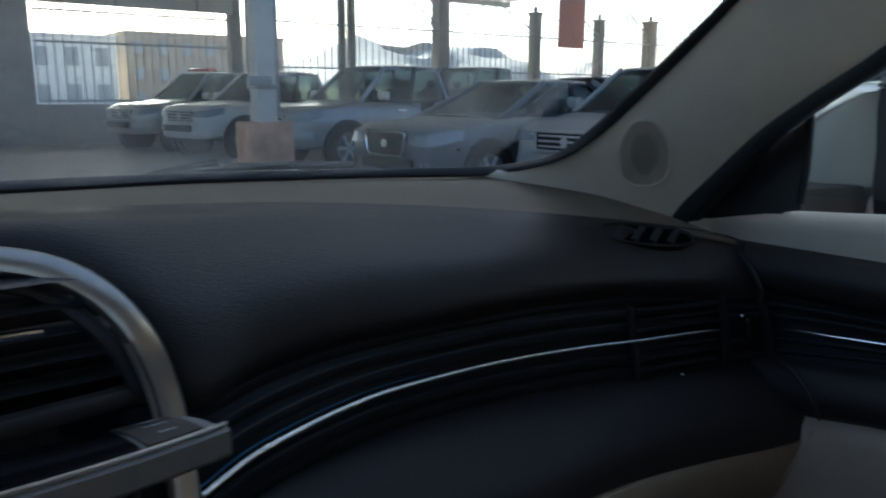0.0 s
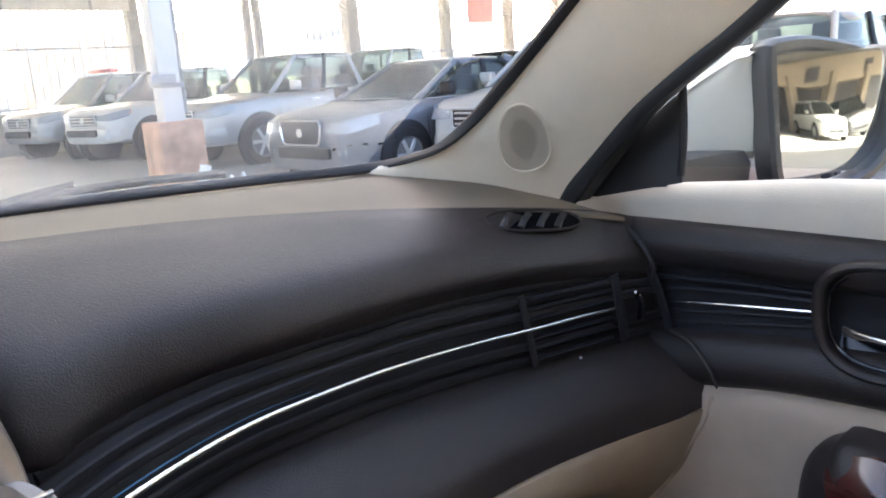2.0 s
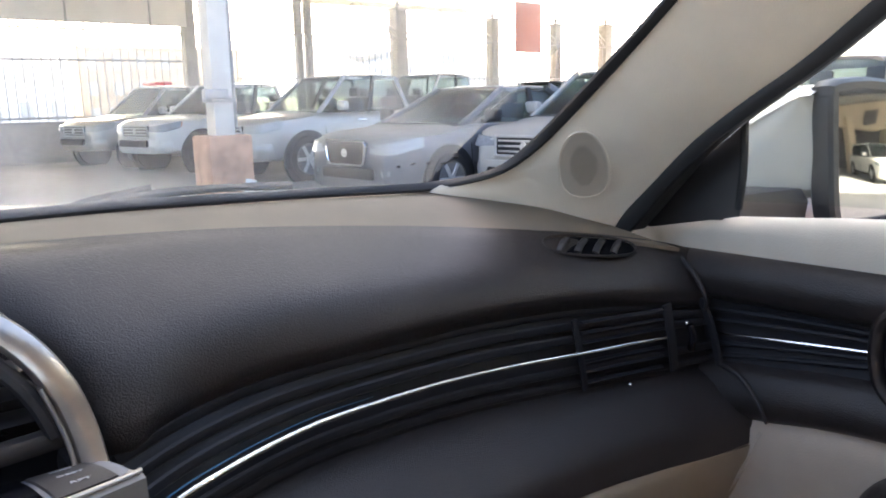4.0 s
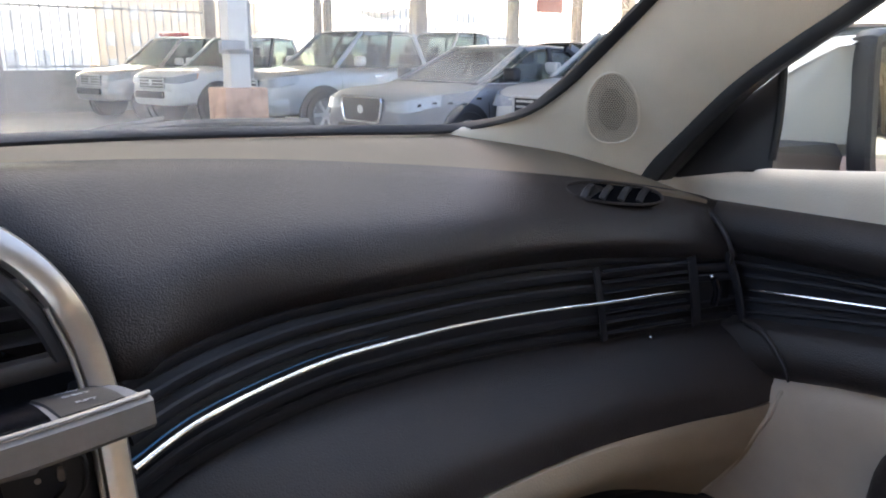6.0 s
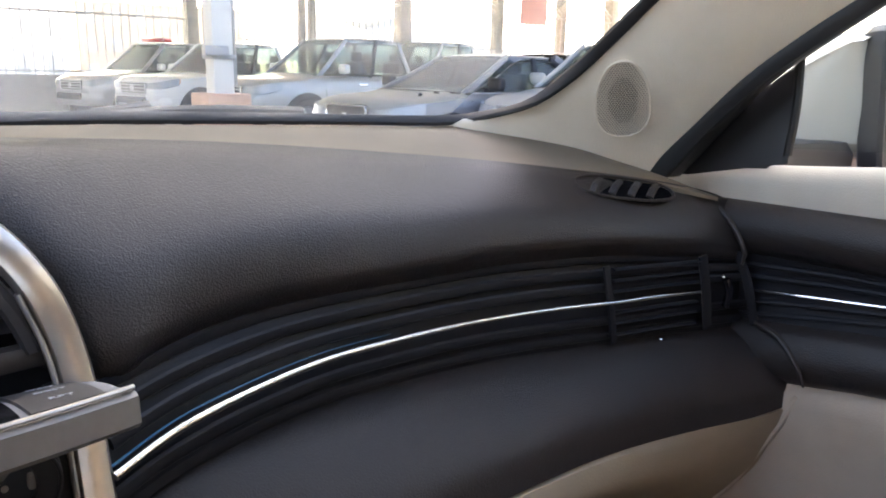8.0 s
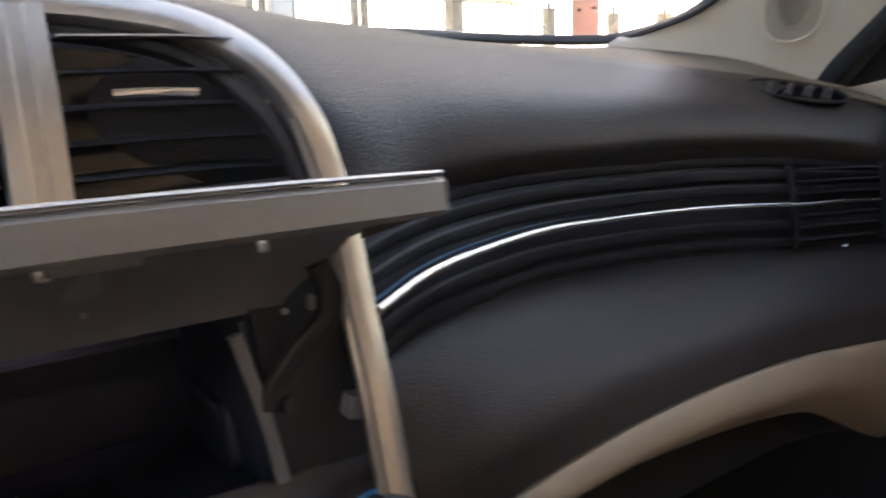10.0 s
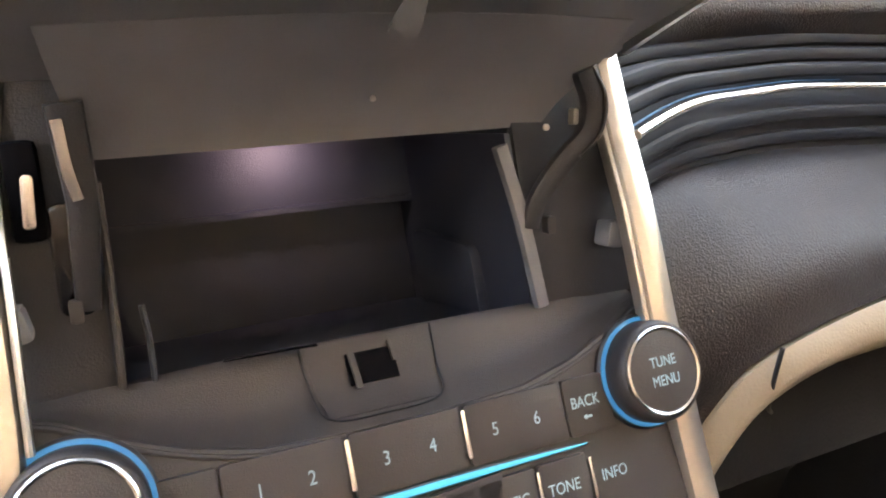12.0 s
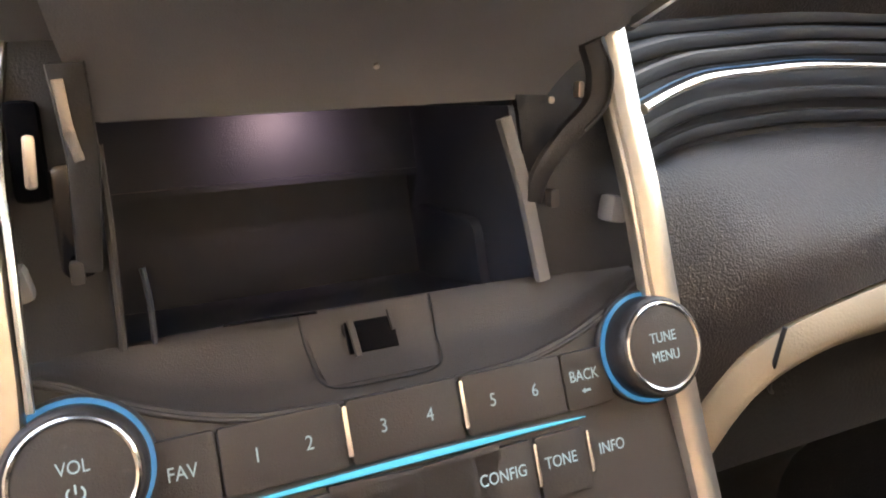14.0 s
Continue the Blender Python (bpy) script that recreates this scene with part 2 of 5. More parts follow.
def lathe(profile, n, m):
    """A turned body: (radius, height) pairs round the plane's normal."""
    bm, rings = bmesh.new(), []
    for r, h in profile:
        rings.append([bm.verts.new((r * math.cos(2 * math.pi * i / n), r * math.sin(2 * math.pi * i / n), h)) for i in range(n)])
    for a, b in zip(rings, rings[1:]):
        for i in range(n):
            bm.faces.new((a[i], a[(i + 1) % n], b[(i + 1) % n], b[i]))
    if profile[0][0] > 1e-6:
        bm.faces.new(rings[0])
    if profile[-1][0] > 1e-6:
        bm.faces.new(rings[-1])
    bmesh.ops.remove_doubles(bm, verts=bm.verts, dist=1e-7)
    bmesh.ops.transform(bm, matrix=m, verts=bm.verts)
    return bm


def rounded(w, h, r, n=5, cx=0.0, cy=0.0):
    out = []
    for sx, sy, a0 in ((1, 1, 0), (-1, 1, 90), (-1, -1, 180), (1, -1, 270)):
        for k in range(n + 1):
            a = radians(a0 + 90 * k / n)
            out.append((cx + sx * (w / 2 - r) + r * math.cos(a), cy + sy * (h / 2 - r) + r * math.sin(a)))
    return out


def lettering(text, size, m, material, parent, name="lettering", sx=0.85):
    cu = bpy.data.curves.new(name, "FONT")
    cu.body, cu.size, cu.align_x, cu.align_y, cu.extrude = text, size, "CENTER", "CENTER", 0.00012
    tmp = bpy.data.objects.new(name, cu)
    scene.collection.objects.link(tmp)
    me = bpy.data.meshes.new_from_object(tmp.evaluated_get(bpy.context.evaluated_depsgraph_get()))
    bpy.data.objects.remove(tmp)
    bpy.data.curves.remove(cu)
    me.transform(m @ Matrix.Diagonal((sx, 1, 1, 1)))
    me.materials.clear()
    me.materials.append(material)
    ob = new(name, me)
    ob.parent = parent
    return ob


# ---------- the car's shell round the camera ----------
def structure(ob, label, category=""):
    return tagged(ob, label, category, kind="structure")


B_LINE = [(0, .168, 1.060), (.105, .172, 1.057), (.21, .178, 1.051), (.301, .184, 1.043), (.4, .174, 1.033), (.477, .152, 1.025), (.557, .125, 1.015), (.639, .093, 1.003), (.70, .072, .990), (.735, .066, .978)]
A_LINE = [(0, .302, 1.057), (.124, .300, 1.056), (.21, .292, 1.056), (.295, .285, 1.054), (.405, .275, 1.051), (.50, .25, 1.049), (.55, .235, 1.050), (.60, .195, 1.045), (.64, .14, 1.025), (.668, .105, 1.010)]
D_LINE = [(0, .115, .96), (.10, .105, .95), (.142, .062, .945), (.172, .074, .948), (.21, .088, .950), (.252, .093, .953), (.293, .090, .955), (.34, .088, .956), (.394, .088, .955), (.455, .086, .954), (.56, .074, .949), (.66, .056, .938), (.735, .042, .927)]
E_LINE = [(.134, .032, .903), (.164, .042, .911), (.19, .047, .916), (.232, .059, .918), (.278, .066, .920), (.328, .070, .919), (.384, .073, .917), (.44, .070, .915), (.502, .066, .911), (.56, .062, .906), (.62, .054, .9035), (.673, .044, .901)]
G_LINE = [(.150, .020, .745), (.163, .014, .768), (.180, .009, .785), (.216, .004, .799), (.3, .003, .811), (.4, .007, .811), (.5, .012, .803), (.6, .010, .791), (.7, -.008, .786), (.735, -.022, .794)]


def shift(line, dx=0, dy=0, dz=0, first=0):
    return [(x + dx, y + dy, z + dz) for x, y, z in line[first:]]


dash = thing("dashboard", (0, 0, 0))
tagged(dash, "two-tone car dashboard, dark leather-grain pad over beige trim", "dashboard")
CREST = [(0, .13, 1.060), (.09, .128, 1.056), (.18, .146, 1.042), (.28, .156, 1.034), (.38, .150, 1.025), (.46, .132, 1.017), (.56, .105, 1.004), (.66, .078, .989), (.735, .062, .968)]
BULGE = [(0, .118, 1.03), (.10, .100, 1.02), (.15, .086, 1.000), (.22, .099, 1.001), (.30, .104, 1.001), (.40, .100, .997), (.50, .090, .989), (.60, .076, .978), (.68, .060, .966), (.735, .052, .952)]
LIP = [(0, .113, .985), (.10, .098, .975), (.146, .064, .962), (.20, .080, .966), (.26, .086, .969), (.34, .083, .970), (.42, .081, .969), (.50, .076, .966), (.58, .066, .960), (.66, .054, .951), (.735, .044, .938)]
part("top_pad", surf([B_LINE, CREST, BULGE, LIP, D_LINE], 90, 34, 0.006, (0, .6, -.8)), LEATHER, dash, "dark brown leather-grain pad")
part("top_pad", surf([B_LINE, CREST, BULGE, LIP, D_LINE], 40, 18, 0.006, (0, .6, -.8), flip=True), LEATHER, dash)
part("cowl_strip", surf([shift(A_LINE, 0, .01, -.004), [(x, y * .5 + B_LINE[min(i, 8)][1] * .5, z * .5 + .5 * B_LINE[min(i, 8)][2] + .001) for i, (x, y, z) in enumerate(A_LINE)], shift(B_LINE, 0, -.006, -.0035)[:9] + [(.71, .066, .984)]], 70, 10, .004, (0, 0, -1)), COWL_SHADED, dash, "tan strip below the windscreen")
part("cowl_strip", surf([shift(A_LINE, 0, .01, -.004), shift(B_LINE, 0, -.006, -.0035)], 30, 6, .004, (0, 0, -1), flip=True), BEIGE_DARK, dash)

# ribbed band with its chrome line, and ridges that run along it
E_EXT = E_LINE + [(.735, .034, .898)]
BT = shift(D_LINE, 0, .012, .004, 2)
BB = [(x, y + .010, z - .034 - .010 * (x - .13) / .6) for x, y, z in E_EXT]
part("ribbed_band", surf([BT, shift(E_EXT, 0, .014, 0), BB], 60, 12, .004, (0, 1, 0)), BAND, dash, "black ribbed band")


def between(f, lift):
    """A line on the band: f from -1 (lower edge) over 0 (chrome) to 1 (upper edge)."""
    e, o = spline(E_EXT, 24), spline(BT if f > 0 else BB, 24)
    return [tuple(a.lerp(b, abs(f)) + Vector((0, lift, 0))) for a, b in zip(e, o)]


for f in (0.26, 0.5, 0.75):
    part("ridge", sweep(between(f, -.001 * f + .001), 60, oval(.0085, .0050, 8), (0, -1, 0)), BAND, dash)
for f in (-0.42, -0.78):
    part("ridge", sweep(between(f, .001), 60, oval(.0085, .006, 8), (0, -1, 0)), BAND, dash)
part("blue_line", sweep(shift(E_LINE, 0, .004, .0038)[:6], 30, oval(.0011, .002, 6), (0, -1, 0), scale=lambda t: 1 - .75 * t), BLUEDIM, dash, "thin blue light line beside the chrome strip")
part("chrome_strip", sweep(E_LINE, 70, oval(.0052, .005, 10), (0, -1, 0), scale=lambda t: 1 - .40 * t), STRIPM, dash, "thin curved chrome strip")

# the outlet at the band's far end
for x0 in (.552, .668):
    y0, z0 = .064 - .17 * (x0 - .552), .905 - .03 * (x0 - .552)
    part("vent_post", sweep([(x0 - .004, y0 + .004, z0 + .034), (x0, y0 - .001, z0), (x0 + .008, y0 - .001, z0 - .036)], 10, oval(.008 if x0 < .6 else .014, .003, 10, 3), (0, -1, 0)), BAND, dash)
for k in range(6):
    dz = (-.030, -.019, -.009, .010, .020, .030)[k]
    part("vent_slat", sweep([(.556, .066, .905 + dz), (.61, .058, .903 + dz), (.662, .049, .901 + dz)], 8, oval(.0022, .007, 8), (0, -1, 0)), BAND, dash)
for x, y, z in ((.683, .036, .915), (.607, .047, .866)):
    bm = bmesh.new()
    bmesh.ops.create_uvsphere(bm, u_segments=10, v_segments=6, radius=.0022, matrix=Matrix.Translation((x, y, z)))
    part("stud", bm, CHROME, dash, "tiny bright stud")
part("thumbwheel", sweep([(.688, .036, .912), (.691, .033, .900), (.692, .036, .885)], 8, oval(.007, .008, 8), (0, -1, 0)), BLACKGLOSS, dash)
part("end_frame", sweep([(.722, .046, .932), (.724, .034, .905), (.729, .024, .862)], 12, oval(.006, .010, 8), (0, -1, 0)), BAND, dash)

# glove box: dark upper skin, tan lower lip
F_LINE = [(x, y - .004, z - .001) for x, y, z in BB]
F_IN = [(x, y + .014, z + .003) for x, y, z in BB]
GL = spline(G_LINE, 13)
FL = spline(F_LINE, 13)
mid = [tuple(f.lerp(g, .30) + Vector((0, -.007, .008))) for f, g in zip(FL, GL)]
mid2 = [tuple(f.lerp(g, .68) + Vector((0, -.012, .007))) for f, g in zip(FL, GL)]
part("glove_box_lid", surf([F_IN, [tuple(p) for p in FL], mid, mid2, [tuple(p) for p in GL]], 70, 26, .005, (0, 1, 0)), LEATHER, dash, "dark leather-grain glove box front")
GH = [(x, y - .002, z - .003) for x, y, z in G_LINE]
H_LINE = [(.158, .040, .700), (.185, .028, .738), (.205, .022, .757), (.25, .016, .771), (.33, .014, .773), (.43, .020, .762), (.53, .03, .740), (.62, .045, .700), (.69, .055, .665), (.735, .055, .645)]
HM = [((a[0] + b[0]) / 2, min(a[1], b[1]) - .004 if a[0] < .45 else (a[1] + b[1]) / 2 - .012, a[2] * .5 + b[2] * .5) for a, b in zip(GH, H_LINE)]
part("glove_box_lip", surf([shift(GH, 0, .008, 0), GH, HM, H_LINE], 60, 16, .006, (0, 1, -.2)), BEIGE_DARK, dash, "tan lower lip of the glove box")
part("lip_gap", sweep([(.192, -.002, .797), (.190, .001, .780), (.197, .010, .762), (.21, .02, .752)], 12, oval(.0022, .0026, 8), (0, -1, 0)), RUBBER, dash, "dark joint in the tan lip")
part("latch", sweep([(.28, .010, .781), (.34, .006, .784), (.40, .012, .777)], 14, oval(.006, .008, 8), (0, -1, 0), scale=lambda t: .35 + math.sin(math.pi * t) * .65), BEIGE_DARK, dash)
part("footwell", surf([shift(H_LINE, 0, .005, .004), [(x, .18, .60 + .1 * (x < .6) * (x > .3)) for x, y, z in H_LINE], [(x, .42, .42) for x, y, z in H_LINE], [(x, .48, .26) for x, y, z in H_LINE]], 20, 14, .006, (0, 1, 0)), CARPET, dash)
part("glove_box_shell", box(.445, .24, .74, .56, .30, .16, .01), CARPET, dash)

# oval outlet in the pad near the screen's foot
def laid(at, normal, along):
    """A frame at a place on a skin: x runs along, z leaves it by the normal."""
    nn = Vector(normal).normalized()
    ux = Vector(along)
    ux = (ux - nn * nn.dot(ux)).normalized()
    uy = nn.cross(ux)
    return Matrix(((ux.x, uy.x, nn.x, at[0]), (ux.y, uy.y, nn.y, at[1]), (ux.z, uy.z, nn.z, at[2]), (0, 0, 0, 1)))


vent_m = laid((.598, .0922, .9980), (-.10, -.58, .81), (.93, -.31, -.14))
part("demist_outlet", prism([(a, b) for a, b in oval(.102, .026, 28, 2.4)], vent_m, .004, .001), HOLE, dash, "black oval demister outlet")
ring = [vent_m @ Vector((a, b, .0008)) for a, b in oval(.104, .028, 28, 2.4)]
part("outlet_rim", sweep([tuple(p) for p in ring + ring[:2]], 60, oval(.003, .003, 8), (0, -.3, 1)), LEATHER, dash)
for k in range(4):
    x = -.032 + .020 * k
    part("vane", sweep([tuple(vent_m @ Vector((x - .006, -.009, .0005))), tuple(vent_m @ Vector((x + .001, 0, .0025))), tuple(vent_m @ Vector((x + .010, .009, .0005)))], 8, oval(.007, .004, 8), (0, -.3, 1)), BLACK, dash)
em = laid((.530, .1000, .9985), (-.05, -.66, .75), (.95, -.25, -.1))
for k in range(6):
    part("embossed_mark", prism(rounded(.0035, .005, .0008, 2, -.012 + .005 * k, 0), em, .001), LEATHER, dash)

# ---------- centre stack ----------
stack = thing("centre_stack", (0, 0, 0))
tagged(stack, "dark centre console with radio buttons inside silver side trims", "centre console")
TILT = Matrix(((1, 0, 0, 0), (0, .292, -.956, 0), (0, .956, .292, 0), (0, 0, 0, 1)))
FM = Matrix.Translation((0, .007, .797)) @ TILT


def on_face(x, z, lift=0.0):
    """A place on the sloping button face at that x and height."""
    return Matrix.Translation((x, 0, 0)) @ FM @ Matrix.Translation((0, (z - .797) / .956, lift))


low, high = (.60 - .797) / .956, (.8065 - .797) / .956
curve_top = [(-.131, .034), (-.118, .030), (-.10, .020), (-.08, .012), (-.055, .006), (-.02, .004), (.02, .004), (.055, .006), (.08, .012), (.10, .020), (.118, .030), (.131, .034)]
face_outline = [(.131, low), *[(x, z + .0025) for x, z in reversed(curve_top)], (-.131, low)]
part("face_plate", prism(face_outline, FM @ Matrix.Translation((0, 0, -.0022)), .02, .0015), FACE, stack, "dark grey-brown button panel")


def button(x0, x1, z0, z1, parent=stack, r=.0015):
    w, h = x1 - x0 - .0008, (z1 - z0) / .956 - .0008
    return part("button", prism(rounded(w, h, r, 3), on_face((x0 + x1) / 2, (z0 + z1) / 2, .0006), .004, .0007), FACE, parent)


for x0, x1, words in ((-.097, -.072, (("FAV", -.0845, .0056),)), (-.072, -.0262, (("1", -.0590, .0060), ("2", -.0400, .0060))),
                      (-.0250, .0222, (("3", -.0110, .0060), ("4", .0083, .0060))), (.0234, .0705, (("5", .0362, .0060), ("6", .0560, .0060))), (.0705, .0945, (("BACK", .0808, .0054),))):
    b = button(x0, x1, .7795, .8035)
    for text, x, size in words:
        lettering(text, size * 1.25, on_face(x, .7915 + (.0015 if text == "BACK" else 0), .0008), INK, b)
    if words[0][0] == "BACK":
        part("arrow", prism([(-.0022, 0), (-.0006, .0012), (-.0006, .0005), (.0022, .0005), (.0022, -.0005), (-.0006, -.0005), (-.0006, -.0012)], on_face(.0808, .7868, .0009), .0003), INK, b)
for x in (-.0256, .0228):
    part("chrome_divider", prism(rounded(.0022, .0195, .0010, 3), on_face(x, .7925, .0022), .005, .0005), CHROME, stack, "thin chrome divider")
bar = [tuple(on_face(x, .7765 + .0008 * (1 - (x / .08) ** 2), .0004).translation) for x in (-.078, -.04, 0, .04, .078)]
part("light_bar", sweep(bar, 30, oval(.0034, .0024, 8), (0, -.9, .3), scale=lambda t: .25 + .75 * math.sin(math.pi * t)), BLUEBAR, stack, "glowing blue light bar")
part("bar_groove", sweep(bar, 24, oval(.0042, .0016, 8), (0, -.9, .3), scale=lambda t: .35 + .65 * math.sin(math.pi * t)), BLACK, stack)
for x0, x1, words, off in ((-.077, -.051, "", 0), (-.051, -.023, "", 0), (-.023, .023, "", 0), (.023, .0505, "CONFIG", .0352), (.0515, .0765, "TONE", .0627), (.0775, .113, "INFO", .0885), (-.113, -.077, "", 0)):
    if abs(x0) > .07 and abs(x1) > .07:
        s = 1 if x0 > 0 else -1
        out = [(s * (x - .0775), z) for x, z in ((0, -.0155), (.022, -.0135), (.031, -.006), (.0355, .008), (.036, .0135), (0, .0115))]
        b = part("button", prism(out, on_face(s * .0775, .7625, .0006), .004, .0007), FACE, stack)
        om = on_face(s * .0775, .7625, .0002)
        part("joint", sweep([tuple(om @ Vector((x * 1.02, z, 0))) for x, z in out[:5]], 24, oval(.0012, .0008, 6), (0, -.95, .3)), RUBBER, stack)
    else:
        b = button(x0, x1, .748, .7735)
    if words:
        lettering(words, .0068, on_face(off, .7622, .0008), INK, b)
for x in (.051, .077, -.051, -.077):
    part("chrome_divider", prism(rounded(.0018, .018, .0008, 3), on_face(x, .7628, .0020), .005, .0005), CHROME, stack)


def knob(x, words):
    k = thing("rotary_knob", (0, 0, 0))
    tagged(k, "round black rotary knob with a chrome ring and blue glow", "knob", group="radio knobs")
    m = on_face(x, .7988, 0) @ Matrix.Translation((0, 0, -.002))
    part("base_ring", lathe([(.0215, -.004), (.0258, -.002), (.0258, .0015), (.0248, .0025), (.0215, .0025)], 40, m), BLACK, k)
    part("glow_ring", lathe([(.0235, .0022), (.0245, .0024), (.0245, .0032), (.0235, .0034)], 48, m), BLUE, k, "blue light ring")
    part("barrel", lathe([(.0228, .001), (.0226, .010), (.0217, .0135), (.0205, .0145), (.0190, .0145)], 48, m), BLACK, k, "black ridged barrel")
    part("chrome_ring", lathe([(.0176, .0140), (.0179, .0153), (.0188, .0158), (.0196, .0153), (.0199, .0140)], 48, m), STRIPM, k, "thin chrome ring")
    cap = part("cap", lathe([(.0178, .012), (.0177, .0147), (.0165, .0150), (0, .0150)], 48, m), FACE, k)
    for text, dy, size in words:
        lettering(text, size, m @ Matrix.Translation((0, dy, .0152)), INK, cap)
    return k, cap, m


knob(.1160, (("TUNE", .0040, .0064), ("MENU", -.0042, .0064)))
k, cap, m = knob(-.1165, (("VOL", .0036, .0060),))
arc = [(.0026 * math.sin(a), -.0045 + .0026 * math.cos(a), .0152) for a in [radians(40 + 28 * i) for i in range(11)]]
part("power_mark", sweep([tuple(m @ Vector(p)) for p in arc], 20, oval(.0007, .0003, 6), (0, -.95, .3)), INK, cap)
part("power_mark", sweep([tuple(m @ Vector((0, -.0015, .0152))), tuple(m @ Vector((0, -.0045, .0152)))], 4, oval(.0007, .0003, 6), (0, -.95, .3)), INK, cap)

# silver trims: one bar on each side that arches over the outlets
TRIM = [(.1400, -.03, .66), (.1340, -.006, .745), (.1298, .004, .790), (.1262, .010, .822), (.1258, .022, .866), (.1262, .037, .905), (.1264, .048, .938), (.1230, .055, .967), (.1145, .058, .995), (.0995, .067, 1.019), (.0785, .080, 1.035), (.0490, .090, 1.0435), (0, .097, 1.0475)]
arch = thing("silver_surround", (0, 0, 0))
tagged(arch, "satin silver arched trim round the centre outlets and screen", "trim")
line = TRIM + [(-x - .010 * min(1, max(0, (.96 - z) / .06)), y, z) for x, y, z in reversed(TRIM[:-1])]
sec = [(-.0078, -.006), (-.0078, .0015), (-.0066, .0042), (-.003, .0056), (.002, .0058), (.0062, .0044), (.0078, .0015), (.0078, -.006)]
part("silver_bar", sweep(line, 150, sec, (0, -.92, .38)), SATIN, arch, "satin silver bar")
for s in (1, -1):
    inner = [(s * (x - .0095) - (.010 * min(1, max(0, (.96 - z) / .06)) if s < 0 else 0), y - .002, z) for x, y, z in TRIM[3:9]]
    part("inner_edge", sweep(inner, 30, oval(.003, .005, 8), (0, -1, .2)), SATIN, arch, "satin inner edge")
    part("inner_bezel", sweep([(s * (x - .0125 * min(1, x / .05)), y + .004, z - .010 * max(0, min(1, (z - .96) / .05))) for x, y, z in TRIM[7:]], 30, oval(.010, .010, 8), (0, -.9, .3)), BLACK, arch)

# outlets under the arch
vents = thing("centre_air_vents", (0, 0, 0))
tagged(vents, "pair of black slatted air vents with chrome tabs", "air vent")
part("housing", surf([[(-.095, .107, 1.022), (0, .110, 1.030), (.095, .107, 1.022)], [(-.12, .108, 1.0), (0, .11, 1.0), (.12, .108, 1.0)], [(-.122, .105, .955), (0, .105, .955), (.122, .105, .955)]], 12, 8, .003, (0, 1, 0)), BLACKGLOSS, vents)
part("divider", sweep([(0, .080, 1.044), (0, .068, 1.005), (0, .062, .966)], 12, [(-.012, -.004), (-.011, .003), (-.004, .0035), (-.003, .002), (.003, .002), (.004, .0035), (.011, .003), (.012, -.004)], (0, -1, .1)), SATIN, vents, "satin silver upright between the vents")
part("sill", sweep([(-.122, .064, .9625), (0, .056, .9610), (.122, .064, .9625)], 20, oval(.012, .012, 10, 3), (0, -1, 0)), FACE, vents, "dark sill under the vents")
for s in (1, -1):
    for k in range(5):
        z = .974 + .0145 * k
        xe = .116 - max(0, (z - .985)) * .42
        part("slat", sweep([(s * .013, .074 + .06 * (z - .97), z), (s * .065, .075 + .06 * (z - .97), z + .001), (s * xe, .078 + .06 * (z - .97), z)], 10, oval(.0022, .022, 8), (0, -1, -.05)), BLACK, vents)
    part("tab", sweep([(s * .030, .0605, 1.0085), (s * .047, .0600, 1.0090), (s * .065, .0610, 1.0085)], 10, oval(.0042, .005, 8, 3), (0, -1, 0)), CHROME, vents, "chrome vent tab")

# ---------- storage bin behind the lifted screen ----------
bin_box = thing("storage_bin", (0, 0, 0))
tagged(bin_box, "open dark plastic storage bin behind the lifted screen", "storage bin")
XL, XR, ZB, ZT, YF, YB = -.0965, .081, .829, .908, .040, .165


def quad_slab(pts, thick, away):
    return surf([[pts[0], pts[1]], [pts[3], pts[2]]], 2, 2, thick, away)


part("back_wall", surf([[(XL, YB, ZT), (.0, YB + .004, ZT), (.072, YB, ZT)], [(XL, YB, .868), (0, YB + .004, .868), (.074, YB, .868)]], 14, 6, .003, (0, 1, 0)), BINMAT, bin_box)
# step added to the wall so that its lower part stays unlit
part("lower_back_wall", surf([[(XL, YB + .021, .875), (.0, YB + .022, .875), (.08, YB + .021, .875)], [(XL, YB + .016, ZB - .03), (0, YB + .017, ZB - .03), (.084, YB + .016, ZB - .03)]], 14, 6, .003, (0, 1, 0)), BINMAT, bin_box)
part("side_wall", quad_slab([(XL, YF, ZT), (XL, YB + .02, ZT), (XL, YB + .02, ZB - .03), (XL, YF, ZB - .03)], .003, (-1, 0, 0)), BINMAT, bin_box)
part("side_wall", quad_slab([(XR - .014, YF, ZT), (.072, YB + .02, ZT), (.08, YB + .02, ZB - .03), (XR, YF, ZB - .03)], .003, (1, 0, 0)), BINMAT, bin_box)
part("bin_floor", quad_slab([(XL, YF, ZB - .006), (XL, YB + .02, ZB - .025), (XR, YB + .02, ZB - .025), (XR, YF, ZB - .006)], .003, (0, 0, -1)), BINMAT, bin_box)
part("bin_roof", quad_slab([(-.094, YF + .009, ZT + .006), (-.094, YB, ZT), (.08, YB, ZT), (.08, YF + .009, ZT + .006)], .003, (0, 0, 1)), BINMAT, bin_box)
# closes the gap of the added step against stray light
part("back_ledge", quad_slab([(XL, YB - .001, .869), (XL, YB + .026, .872), (.084, YB + .026, .872), (.074, YB - .001, .869)], .003, (0, 0, 1)), BINMAT, bin_box)
part("pocket", prism(rounded(.076, .062, .008, 5), laid((.0725, .121, .821), (-1, 0, -.12), (0, 1, 0)), .006, .0018), BINMAT, bin_box, "raised rounded plate on the bin wall")
